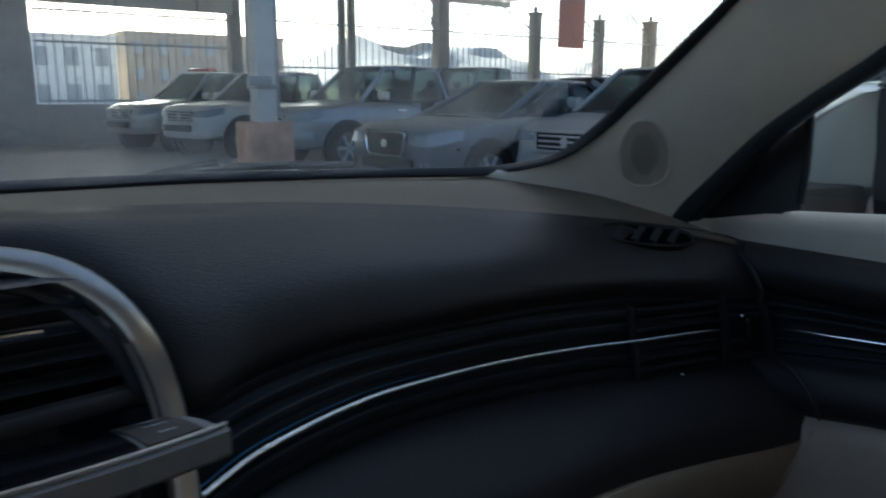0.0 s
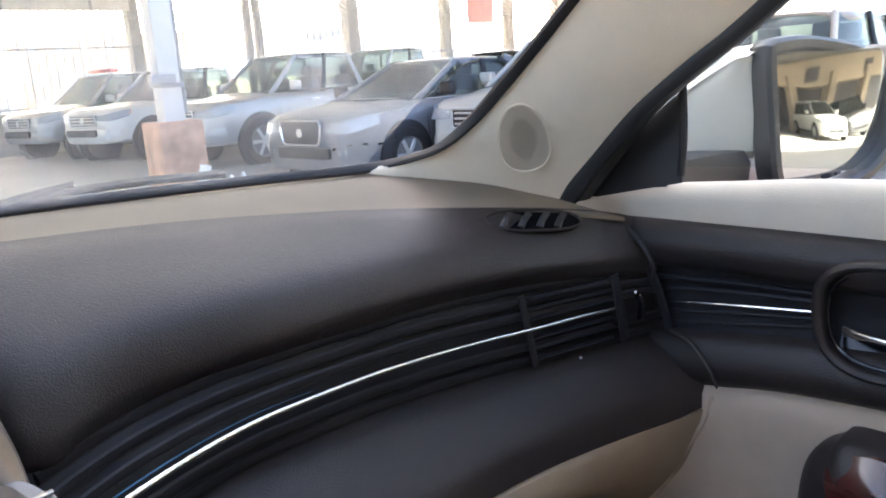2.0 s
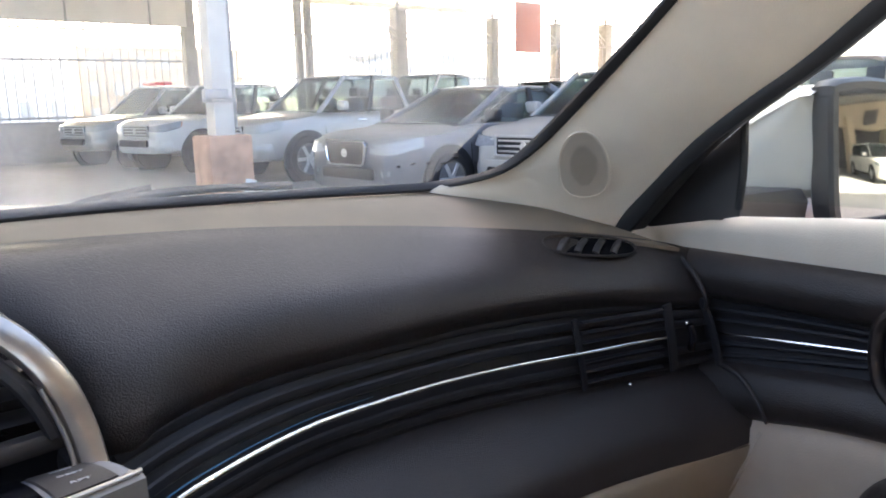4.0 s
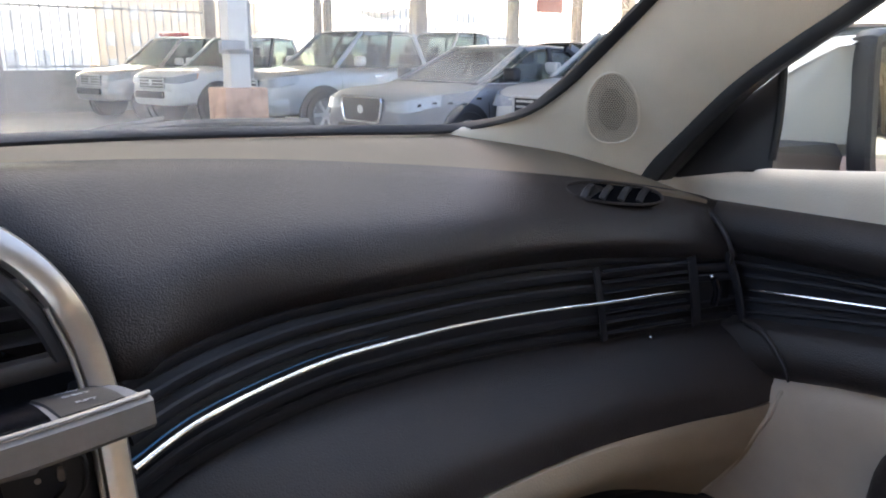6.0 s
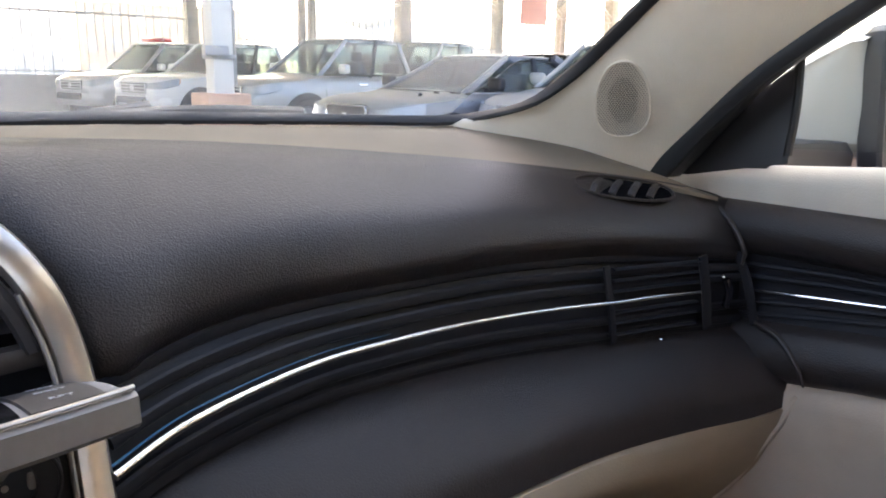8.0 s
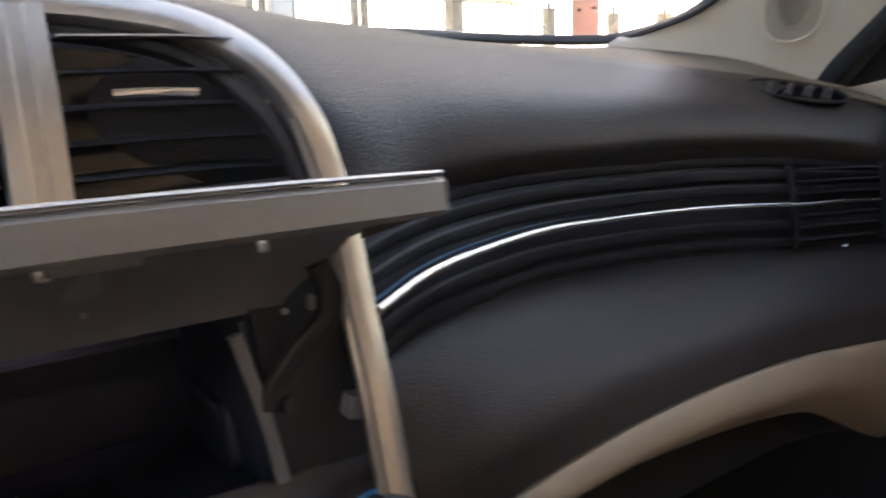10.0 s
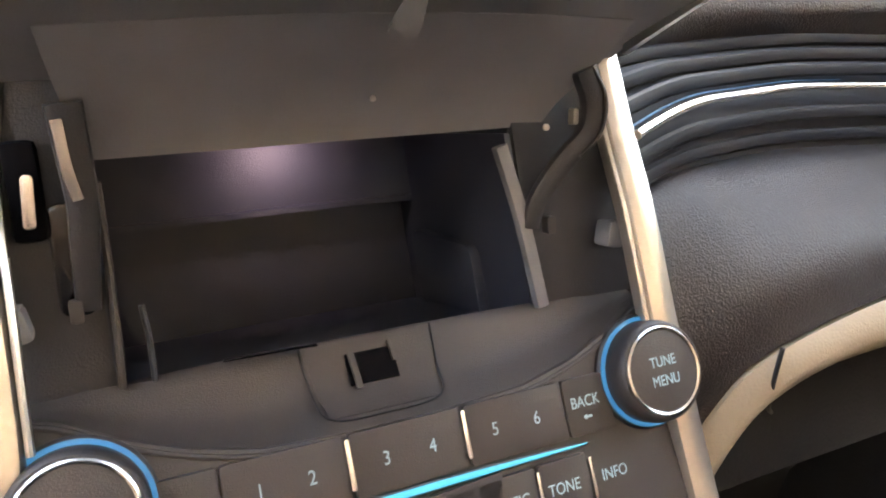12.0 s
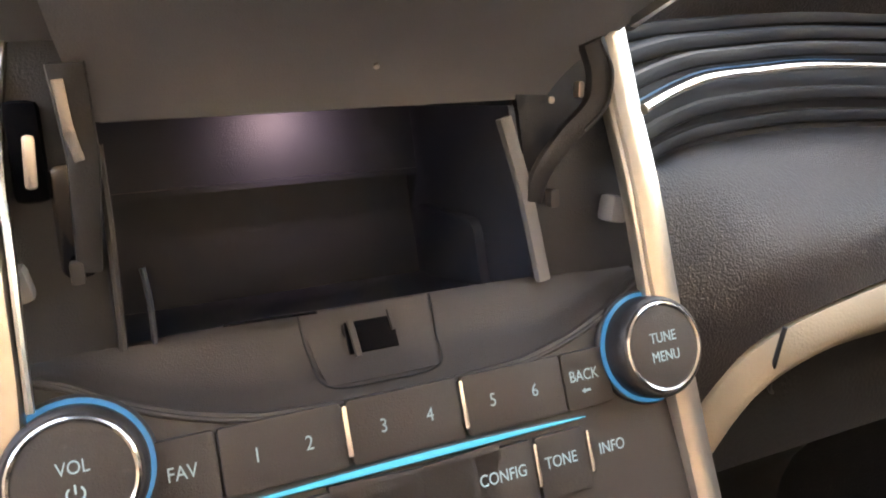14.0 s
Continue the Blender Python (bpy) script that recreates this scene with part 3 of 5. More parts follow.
part("rim", sweep([(XL, YF - .001, ZT - .005), (XL, YF - .002, .87), (XL - .001, YF - .003, ZB)], 12, oval(.0032, .006, 8, 3), (0, -1, 0)), FACE, bin_box)
# right rim in a paler plastic than the left one
part("rim", sweep([(XR - .017, YF - .001, ZT - .005), (XR - .008, YF - .002, .87), (XR, YF - .003, ZB)], 12, oval(.007, .006, 8, 3), (0, -1, 0)), PANELMAT, bin_box, "pale rim")
part("rim", sweep([(XL + .009, YF + .002, .857), (XL + .010, YF, .845), (XL + .010, YF - .001, ZB)], 12, oval(.0024, .006, 8, 3), (0, -1, 0)), CHEEK, bin_box)
for s in (1, -1):
    xi = XR if s > 0 else -XL
    part("cheek", surf([[(s * (xi - .012 * (s > 0)), YF + .002, .940), (s * .128 - .010 * (s < 0), YF + .006, .940)], [(s * (xi - .005 * (s > 0)), YF + .002, .88), (s * .1285 - .010 * (s < 0), YF + .002, .88)], [(s * xi, YF, ZB), (s * .1315 - .010 * (s < 0), YF - .004, ZB)]], 4, 8, .004, (0, 1, 0)), CHEEK, bin_box, "dark side panel")
    if s > 0:
        arm_line = [(.099, .024, .934), (.1045, .026, .920), (.1030, .028, .906), (.0900, .031, .893), (.0795, .034, .879), (.0765, .037, .866)]
        edge_line = [(.1010, .0215, .934), (.1085, .0225, .921), (.1070, .0245, .906), (.0975, .027, .896)]
    else:
        arm_line = [(-.1030, .024, .930), (-.1020, .026, .912), (-.1015, .028, .897), (-.1030, .032, .880), (-.1045, .036, .860)]
        edge_line = [(-.1055, .0195, .925), (-.1045, .0215, .910), (-.1025, .0235, .899)]
    part("hinge_arm", sweep(arm_line, 28, oval(.0105, .007, 12, 3), (0, -1, 0), scale=lambda t: 1.15 - .35 * t), BLACK, bin_box, "black curved hinge arm")
    part("arm_edge", sweep(edge_line, 18, oval(.0018 if s > 0 else .0042, .003, 8, 3), (0, -1, 0)), BLACK if s > 0 else SATIN, bin_box, "bright arm edge" if s < 0 else "")
    xb = .084 if s > 0 else .1075
    if s < 0:
        part("arm_slot", prism(rounded(.012, .040, .004, 3), Matrix.Translation((s * xb, YF - .001, .877)) @ pose(0, 0, 0, 90, 0, 0), .004, .0005), BLACKGLOSS, bin_box)
    part("pin", prism(rounded(.0045, .008, .0012, 3), Matrix.Translation((s * (xb + .001), .0315, .8665 if s > 0 else .8600)) @ pose(0, 0, 0, 90, 0, 0), .005, .0006), FACE, bin_box, "small grey pin")
    if s > 0:
        part("screw", lathe([(.0016, 0), (.0016, .001), (0, .0012)], 10, Matrix.Translation((.0885, YF - .0005, .9095)) @ pose(0, 0, 0, 90, 0, 0)), SATIN, bin_box)
    part("catch", box(s * .1175 - .010 * (s < 0), .033, .8585, .0095, .012, .0125, .0025, 2, pose(0, 0, 0, 0, s * 12, 0)), PANELMAT, bin_box, "grey plastic catch")
part("pivot", prism(rounded(.004, .018, .0015, 3), Matrix.Translation((-.1175, .0300, .899)) @ pose(0, 0, 0, 90, 4, 0), .004, .0006), SATIN, bin_box, "bright metal pivot")
part("pivot_housing", box(-.1185, .039, .902, .011, .010, .034, .003), HOLE, bin_box)
part("pivot", prism(rounded(.003, .007, .001, 3), Matrix.Translation((.0985, .0300, .9135)) @ pose(0, 0, 0, 90, 4, 0), .004, .0006), SATIN, bin_box)

# sloping sill under the bin with its latch
c3 = [tuple((FM @ Matrix.Translation((0, 0, -.002))) @ Vector((x, z, 0))) for x, z in curve_top]
up3 = [(x * .985, YF - .001, ZB + .001 - .0 * abs(x)) for x, _ in curve_top]
mid3 = [tuple(Vector(a).lerp(Vector(b), .55) + Vector((0, .005, -.002))) for a, b in zip(up3, c3)]
part("sill", surf([shift(up3, 0, .004, -.003), up3, mid3, c3], 40, 12, .004, (0, .6, -.6)), FACE, bin_box, "dark dished sill")
part("sill_edge", sweep(c3, 50, oval(.0022, .0022, 8), (0, -1, .3)), FACE, bin_box)
sill_net = grid_points([up3, mid3, c3], 81, 21)


def on_sill(x, v, lift=.0):
    """A place on the dished sill: v from 0 at the bin to 1 at the button face."""
    k = min(range(80), key=lambda i: abs(sill_net[i][10].x - x))
    p = sill_net[k][min(20, int(round(v * 20)))]
    return (x, p.y - lift * .7, p.z + lift * .7)


part("latch_plate", surf([[on_sill(x, v, .0005) for x in (-.032 + .006 * v, -.005, .024 - .005 * v)] for v in (.0, .25, .5, .75)], 10, 10, .002, (0, .6, -.6)), FACE, bin_box, "latch plate set flush in the sill")
part("plate_joint", sweep([on_sill(-.033, .0, .0006), on_sill(-.0315, .4, .0006), on_sill(-.0275, .76, .0006), on_sill(-.005, .79, .0006), on_sill(.0195, .76, .0006), on_sill(.0235, .4, .0006), on_sill(.025, .0, .0006)], 40, oval(.0009, .0009, 6), (0, -.7, .7)), RUBBER, bin_box, "dark joint round the latch plate")
# flat black patch laid on the sill stands in for the shaded hole
part("latch_slot", surf([[on_sill(x, v, .0014) for x in (-.0150, -.004, .0060)] for v in (.15, .30, .45)], 6, 6, .0008, (0, .6, -.6)), HOLE, bin_box, "dark latch slot")
part("latch_hook", sweep([on_sill(-.0128, .14, .0022), on_sill(-.0125, .32, .0030), on_sill(-.0120, .48, .0022)], 8, oval(.0030, .0022, 8, 3), (0, -.7, .7)), FACE, bin_box, "grey latch hook")
part("latch_hook", sweep([on_sill(.0045, .12, .0020), on_sill(.0050, .28, .0024)], 6, oval(.0018, .0018, 8, 3), (0, -.7, .7)), FACE, bin_box)
part("sill_lip", sweep([(-.062, .036, .8320), (-.04, .0345, .8322), (-.026, .0338, .8320)], 8, oval(.0014, .002, 8), (0, -1, .4)), BLACKGLOSS, bin_box)
bin_lamp = new("bin_lamp", bpy.data.lights.new("bin_lamp", "SPOT"))
bin_lamp.data.energy, bin_lamp.data.color, bin_lamp.data.spot_size, bin_lamp.data.spot_blend = .0032, (1.0, .76, .98), radians(165), 1.0
bin_lamp.data.shadow_soft_size = .006
bin_lamp.matrix_world = look((-.004, .138, .9035), (-.004, .166, .893))

# ---------- the lifted screen panel ----------
panel = thing("screen_panel", (0, 0, 0))
tagged(panel, "hinged display panel lifted open, black screen with labelled keys", "display panel")


def pan(x, v, n=0.0):
    """A place on the lifted panel: v from 0 at its hinge to 1 at its front lip, n above its middle plane."""
    w = abs(x) / .128
    y = .066 - (.118 - .021 * w ** 2.2) * v
    z = .9375 + (.0335 - .004 * w ** 2) * v + .003 * math.sin(math.pi * v)
    return (x, y, z + n)


def pan_rows(x0, x1, v0, v1, n, nx=7, nvv=6):
    return [[pan(x0 + (x1 - x0) * i / (nx - 1), v0 + (v1 - v0) * j / (nvv - 1), n) for i in range(nx)] for j in range(nvv)]


part("panel_body", surf(pan_rows(-.128, .128, 0, .985, .004), 40, 14, .013, (0, .2, -1)), PANELMAT, panel, "charcoal panel body")
front = [pan(-.128 + .256 * i / 16, .99, -.001) for i in range(17)]
part("front_lip", sweep(front, 50, [(-.0065, -.004), (-.0065, .002), (-.0045, .004), (.0065, .004), (.0085, .002), (.0085, -.004)], (0, -1, .15)), LIPMAT, panel, "satin grey-brown front lip")
part("lip_edge", sweep([(x, y - .001, z + .0085) for x, y, z in front], 50, oval(.0022, .003, 8), (0, -1, .15)), SATIN, panel, "bright lip edge")
for s in (1, -1):
    part("end_cap", surf([[pan(s * .124, .99, .006), pan(s * .128, .99, .006)], [pan(s * .124, .85, .004), pan(s * .128, .80, .004)], [pan(s * .124, .4, .002), pan(s * .128, .4, .002)]], 4, 8, .015, (0, .2, -1)), SATIN, panel, "silver end cap")
part("screen", surf(pan_rows(-.088, .088, .10, .88, .0062), 20, 12, .002, (0, 0, -1)), BLACKGLOSS, panel, "dark glossy screen, switched off")
for s, words in ((1, ("NAV", "DEST", "RPT")), (-1, ("", "", ""))):
    strip = part("key_strip", surf(pan_rows(s * .092, s * .120, .12, .88, .0058), 8, 10, .002, (0, 0, -1)), FACE, panel, "key strip")
    for i, text in enumerate(words):
        p = Vector(pan(s * .106, .30 + .22 * i, .0066))
        if text:
            q = Vector(pan(s * .106, .31 + .22 * i, .0066))
            down = (q - p).normalized()
            nrm = Vector((1, 0, 0)).cross(-down).normalized()
            m = Matrix(((1, -down.x, nrm.x, p.x), (0, -down.y, nrm.y, p.y), (0, -down.z, nrm.z, p.z), (0, 0, 0, 1)))
            lettering(text, .0066, m, INKW, strip)
for x in (-.052, .052):
    part("stop_pin", lathe([(.0019, 0), (.0019, .004), (.0013, .0048), (0, .0048)], 12, Matrix.Translation(pan(x, .86, -.009)) @ pose(0, 0, 0, 165, 0, 0)), CHROME, panel, "small bright pin")
ty, tz = pan(0, .86)[1:]
part("latch_tongue", surf([[(-.0075, ty - .004, tz - .008), (.0005, ty - .004, tz - .008)], [(-.0075, ty + .001, tz - .014), (.0005, ty + .001, tz - .014)], [(-.0100, ty + .007, tz - .021), (.0005, ty + .007, tz - .021)], [(-.0030, ty + .012, tz - .025), (.0005, ty + .012, tz - .025)]], 6, 10, .004, (0, .6, -.3)), PANELMAT, panel, "pale plastic latch tongue")
part("latch_crossbar", box(-.002, ty - .004, tz - .009, .026, .006, .004, .0012), PANELMAT, panel)
part("latch_stud", box(-.0155, ty - .001, tz - .010, .005, .005, .005, .0015), SATIN, panel, "bright latch stud")
part("panel_housing", surf([[(x, pan(x, .62)[1], pan(x, .62)[2] - .0085) for x in (-.108, -.05, 0, .05, .108)], [(x, .020, .936) for x in (-.105, -.05, 0, .05, .105)], [(x, .036, .921) for x in (-.101, -.05, 0, .05, .094)], [(x, .0435, .9105) for x in (-.098, -.05, 0, .05, .088)]], 16, 16, .003, (0, .5, .8)), PANELMAT, panel, "charcoal underside housing above the bin")
part("housing_screw", lathe([(.0012, 0), (.0012, .0012), (0, .0014)], 8, Matrix.Translation((.004, .030, .9265)) @ pose(0, 0, 0, 130, 0, 0)), SATIN, panel)

# ---------- pillar, windscreen, door ----------
PL = [(.505, .258, 1.049), (.54, .215, 1.056), (.556, .177, 1.066), (.567, .139, 1.091), (.573, .105, 1.120), (.578, .063, 1.157), (.581, .033, 1.184), (.585, -.05, 1.255), (.575, -.20, 1.345), (.55, -.38, 1.41)]
PR = [(.672, .108, 1.004), (.668, .098, 1.020), (.661, .072, 1.051), (.6615, .048, 1.075), (.663, .025, 1.097), (.670, -.018, 1.133), (.678, -.052, 1.159), (.681, -.074, 1.178), (.686, -.17, 1.255), (.66, -.40, 1.385)]
PMID = [tuple(Vector(a).lerp(Vector(b), .5) + Vector((-.006, -.008, .004))) for a, b in zip(spline(PL, 14), spline(PR, 14))]
for s in (False, True):
    pil = part("pillar_trim", surf([shift(PL, .006, .012, 0), PL, PMID, PR, shift(PR, .012, .004, -.002)], 60, 20, .006, (.6, .6, .4), flip=s), BEIGE)
    structure(pil, "beige grained plastic trim over the windscreen pillar", "pillar trim")
    if not s:
        n = Vector((.0081, .0073, .0071)).normalized()
        u = Vector((0, -.12, -1))
        u = (u - n * n.dot(u)).normalized()
        w = n.cross(u)
        c = Vector((.6045, .1075, 1.0790)) - n * .0065
        sm = Matrix(((w.x, u.x, -n.x, c.x), (w.y, u.y, -n.y, c.y), (w.z, u.z, -n.z, c.z), (0, 0, 0, 1)))
        out = [(a * (1.0 + .16 * (b / .04)), b) for a, b in oval(.048, .080, 36, 2.3)]
        spk = thing("pillar_speaker", (0, 0, 0))
        tagged(spk, "oval beige mesh tweeter grille set in the pillar trim", "speaker")
        part("grille_back", prism([(a * .98, b * .98) for a, b in out], sm, .004), MESHM, spk, smooth=False)
        part("grille_rim", sweep([tuple(sm @ Vector((a, b, .0))) for a, b in out + out[:2]], 70, oval(.0017, .0015, 8), tuple(-n)), BEIGE, spk)
        # flat dark dots stand in for the shaded holes of the mesh
        net = bmesh.new()
        step = .0024
        for i in range(-13, 14):
            for j in range(-19, 20):
                x, y = i * step + (j % 2) * step / 2, j * step * .87
                lim = 1.0 + .16 * (y / .04)
                if (abs(x) / (.0222 * lim)) ** 2.3 + (abs(y) / .0385) ** 2.3 < 1:
                    r = .00098 if (x / .013) ** 2 + (y / .024) ** 2 < 1 else .0007
                    vs = [net.verts.new((x + r * math.cos(k * math.pi / 3), y + r * math.sin(k * math.pi / 3), .0006)) for k in range(6)]
                    net.faces.new(vs)
        bmesh.ops.transform(net, matrix=sm, verts=net.verts)
        tagged(part("grille_mesh", net, PERF, spk), kind="stuff")

FRIT = [(-x, y, z) for x, y, z in reversed(A_LINE[1:6])] + [(x, y + .002, z + .002) for x, y, z in A_LINE[:6]] + [(.533, .232, 1.054)] + shift(PL, -.004, -.002, .003, 2)
seal = part("windscreen_seal", sweep(FRIT, 120, oval(.012, .007, 8), (0, -.8, .6)), RUBBER)
structure(seal, "black rubber seal along the windscreen edge", "seal")
GB = [(-.5, .256, 1.047), (-.25, .292, 1.053), (0, .306, 1.055), (.25, .292, 1.053), (.42, .276, 1.05), (.52, .262, 1.047)]
GT = [(-.56, -.36, 1.41), (-.25, -.30, 1.425), (0, -.285, 1.43), (.25, -.30, 1.425), (.42, -.33, 1.42), (.565, -.36, 1.41)]
GMID = [(a[0] * .5 + b[0] * .5, a[1] * .5 + b[1] * .5 + .01, a[2] * .5 + b[2] * .5 + .03) for a, b in zip(GB, GT)]
ws = part("windscreen", surf([GB, GMID, GT], 30, 14, .004, (0, .5, .8)), GLASS)
structure(ws, "clear dusty windscreen with a hazy lower edge", "windscreen")
ws.visible_shadow = False
for k, (px, pz) in enumerate(((.462, 1.068), (.478, 1.068), (.493, 1.067), (.507, 1.072), (.447, 1.066))):
    mk = part("glass_mark", box(px + .028, .232 - (px - .46) * .3, pz + .010, .006 if k != 4 else .004, .001, .0018 if k != 4 else .0025, .0003), BLACKGLOSS, ws)

# passenger door: belt, leather rolls, ribbed band, lower panel
door = thing("door_passenger", (0, 0, 0))
tagged(door, "two-tone passenger door, beige belt and dark leather upper", "car door")
YS = (.15, .06, -.03, -.12, -.30, -.60, -.95)


def row(x, *zs):
    """A line along the door; zs: heights at the front edge, near the handle and at the rear."""
    a, b, c = zs
    out = []
    for y in YS:
        z = a + (b - a) * (.15 - y) / .32 if y > -.17 else b + (c - b) * (-.17 - y) / .78
        out.append((x, y, z))
    return out


part("belt", surf([row(.775, 1.001, 1.028, 1.035), row(.748, 1.006, 1.033, 1.04), row(.733, .999, 1.024, 1.032), row(.731, .990, 1.003, 1.01), row(.733, .979, .984, .99)], 30, 14, .006, (1, 0, 0)), BELT, door, "beige padded belt")
part("upper_roll", surf([row(.738, .981, .986, .99), row(.727, .977, .981, .986), row(.716, .958, .963, .968), row(.722, .938, .943, .95), row(.738, .927, .934, .94)], 30, 14, .006, (1, 0, 0)), LEATHER, door, "dark leather upper roll")
part("band", surf([row(.736, .93, .937, .94), row(.742, .895, .913, .915), row(.736, .846, .888, .89)], 30, 8, .006, (1, 0, 0)), BAND, door, "black ribbed band")
for k, (a, b) in enumerate(((.918, .927), (.906, .920), (.880, .904), (.866, .896))):
    part("ridge", sweep([(.7375, .05, a), (.7375, -.04, (a + b) / 2 + .002), (.7375, -.118, b)], 20, oval(.0055, .006, 8), (-1, 0, 0)), BAND, door)
part("chrome_strip", sweep([(.735, .036, .894), (.734, -.01, .8995), (.734, -.06, .905), (.735, -.118, .911)], 30, oval(.0032, .004, 8), (-1, 0, 0)), CHROME, door, "thin chrome strip")
part("lower_roll", surf([row(.738, .850, .891, .895), row(.723, .842, .882, .888), row(.714, .822, .862, .87), row(.718, .802, .845, .852), row(.730, .785, .839, .845)], 30, 14, .006, (1, 0, 0)), LEATHER, door, "dark leather lower roll")
part("lower_panel", surf([row(.731, .790, .842, .848), row(.722, .765, .82, .83), row(.728, .70, .74, .74), row(.735, .640, .648, .65)], 30, 14, .006, (1, 0, 0)), TAN, door, "tan lower door panel")
part("kick_panel", surf([row(.728, .648, .655, .655), row(.735, .5, .5, .5), row(.74, .25, .25, .25)], 14, 6, .006, (1, 0, 0)), CARPET, door)
hs = [(-.188 + a * 1.0 + .10 * (b + .0), .917 + b - .04 * a) for a, b in oval(.122, .098, 18, 2.8)]
hl = spline([(.720, y, z) for y, z in hs + hs[:2]], 80)
hb = part("handle_bezel", sweep([tuple(p) for p in hl], 80, oval(.011, .018, 12), (-1, 0, 0)), LEATHER, door, "dark padded bezel round the door handle")
part("handle_cup", surf([[(.728, -.13, .952), (.728, -.245, .955)], [(.745, -.14, .915), (.745, -.24, .915)], [(.728, -.14, .875), (.728, -.24, .872)]], 8, 8, .004, (1, 0, 0)), BLACKGLOSS, hb)
part("door_handle", sweep([(.722, -.148, .9045), (.713, -.17, .903), (.713, -.21, .902), (.722, -.236, .902)], 16, oval(.008, .006, 10, 3), (-1, 0, 0)), CHROME, hb, "chrome door handle")
part("handle_frame", sweep([tuple(p + Vector((-.003, 0, 0))) for p in spline([(.722, y * .86 - .026, z * .84 + .1475) for y, z in hs + hs[:2]], 80)], 80, oval(.004, .004, 8), (-1, 0, 0)), BLACKGLOSS, hb)
arm = part("armrest", surf([[(.735, -.130, .76), (.732, -.137, .79), (.729, -.155, .810), (.728, -.20, .820), (.73, -.5, .795)], [(.712, -.124, .758), (.703, -.131, .786), (.694, -.15, .803), (.688, -.20, .812), (.687, -.5, .788)], [(.697, -.126, .738), (.683, -.135, .756), (.672, -.158, .770), (.664, -.21, .776), (.664, -.5, .765)], [(.712, -.130, .708), (.70, -.140, .712), (.69, -.16, .716), (.684, -.21, .718), (.69, -.5, .715)], [(.735, -.135, .69), (.73, -.145, .685), (.72, -.16, .68), (.72, -.21, .68), (.72, -.5, .69)]], 60, 40, .006, (1, 0, 0)), LEATHER, door, "dark leather armrest")
part("wood_inlay", surf([[(.690, -.153, .803), (.685, -.172, .809), (.682, -.22, .812), (.680, -.45, .79)], [(.674, -.156, .784), (.667, -.176, .789), (.662, -.22, .792), (.660, -.45, .78)], [(.668, -.163, .758), (.661, -.182, .762), (.655, -.22, .765), (.654, -.45, .76)], [(.676, -.160, .735), (.668, -.182, .735), (.662, -.22, .735), (.661, -.45, .735)]], 24, 14, .006, (1, 0, 0)), WOOD, arm, "glossy dark red inlay")
part("inlay_edge", sweep([(.672, -.158, .733), (.664, -.182, .732), (.658, -.22, .732), (.657, -.30, .732)], 16, oval(.003, .004, 8), (-1, 0, 0)), CHROME, arm)
part("seam_roll", sweep([(.722, .084, .980), (.716, .070, .974), (.713, .048, .957), (.712, .034, .936), (.716, .037, .922)], 24, oval(.006, .006, 10), (-1, 0, .3), scale=lambda t: 1.0 - .6 * t ** 4), LEATHER, door)
part("seam_roll", sweep([(.724, .020, .866), (.717, -.006, .860), (.712, -.029, .840), (.712, -.038, .822)], 24, oval(.006, .006, 10), (-1, 0, .3), scale=lambda t: 1.0 - .6 * t ** 4), LEATHER, door)
part("panel_seam", sweep([(.725, -.027, .806), (.7225, -.018, .775), (.7215, .0, .738), (.7245, .022, .695), (.728, .048, .656)], 24, oval(.005, .005, 10), (-1, 0, .3)), TAN, door, "rolled tan edge of the lower panel")
SEALL = [(.671, .115, 1.000), (.668, .094, 1.022), (.668, .068, 1.052), (.669, .021, 1.098), (.677, -.022, 1.133), (.686, -.056, 1.159), (.690, -.080, 1.178), (.695, -.18, 1.255), (.67, -.41, 1.385)]
part("door_seal", sweep(SEALL, 60, oval(.021, .014, 10), (-1, -.4, 0)), RUBBER, door, "black door seal")
part("window_frame", surf([SEALL, [(x + .045, y + .0, z - .002) for x, y, z in SEALL[:3]] + [(x + .030, y - .002, z - .004) for x, y, z in SEALL[3:]], [(x + .055, y + .008, z) for x, y, z in SEALL[:3]] + [(x + .040, y + .010, z) for x, y, z in SEALL[3:]]], 40, 6, .006, (1, .5, 0)), BLACK, door)
part("sail_panel", surf([[(.722, .150, .999), (.722, .085, 1.052), (.722, .008, 1.112)], [(.722, .125, 1.000), (.720, .06, 1.03), (.722, .008, 1.06)], [(.722, .110, 1.000), (.722, .055, 1.012), (.722, .008, 1.022)]], 14, 10, .008, (1, 0, 0)), BLACK, door, "black triangular mirror base panel")
part("sail_rim", sweep([(.718, .006, 1.118), (.717, .004, 1.07), (.718, .007, 1.030)], 14, oval(.008, .008, 8), (-1, 0, 0)), RUBBER, door)
sg = part("side_window", surf([[(.748, .10, 1.03), (.748, -.2, 1.04), (.748, -.95, 1.04)], [(.735, .0, 1.13), (.735, -.3, 1.2), (.735, -.95, 1.2)], [(.71, -.22, 1.29), (.70, -.5, 1.40), (.70, -.95, 1.40)]], 14, 8, .003, (1, 0, 0)), SIDEGLASS, door, "clear side window")
sg.visible_shadow = False

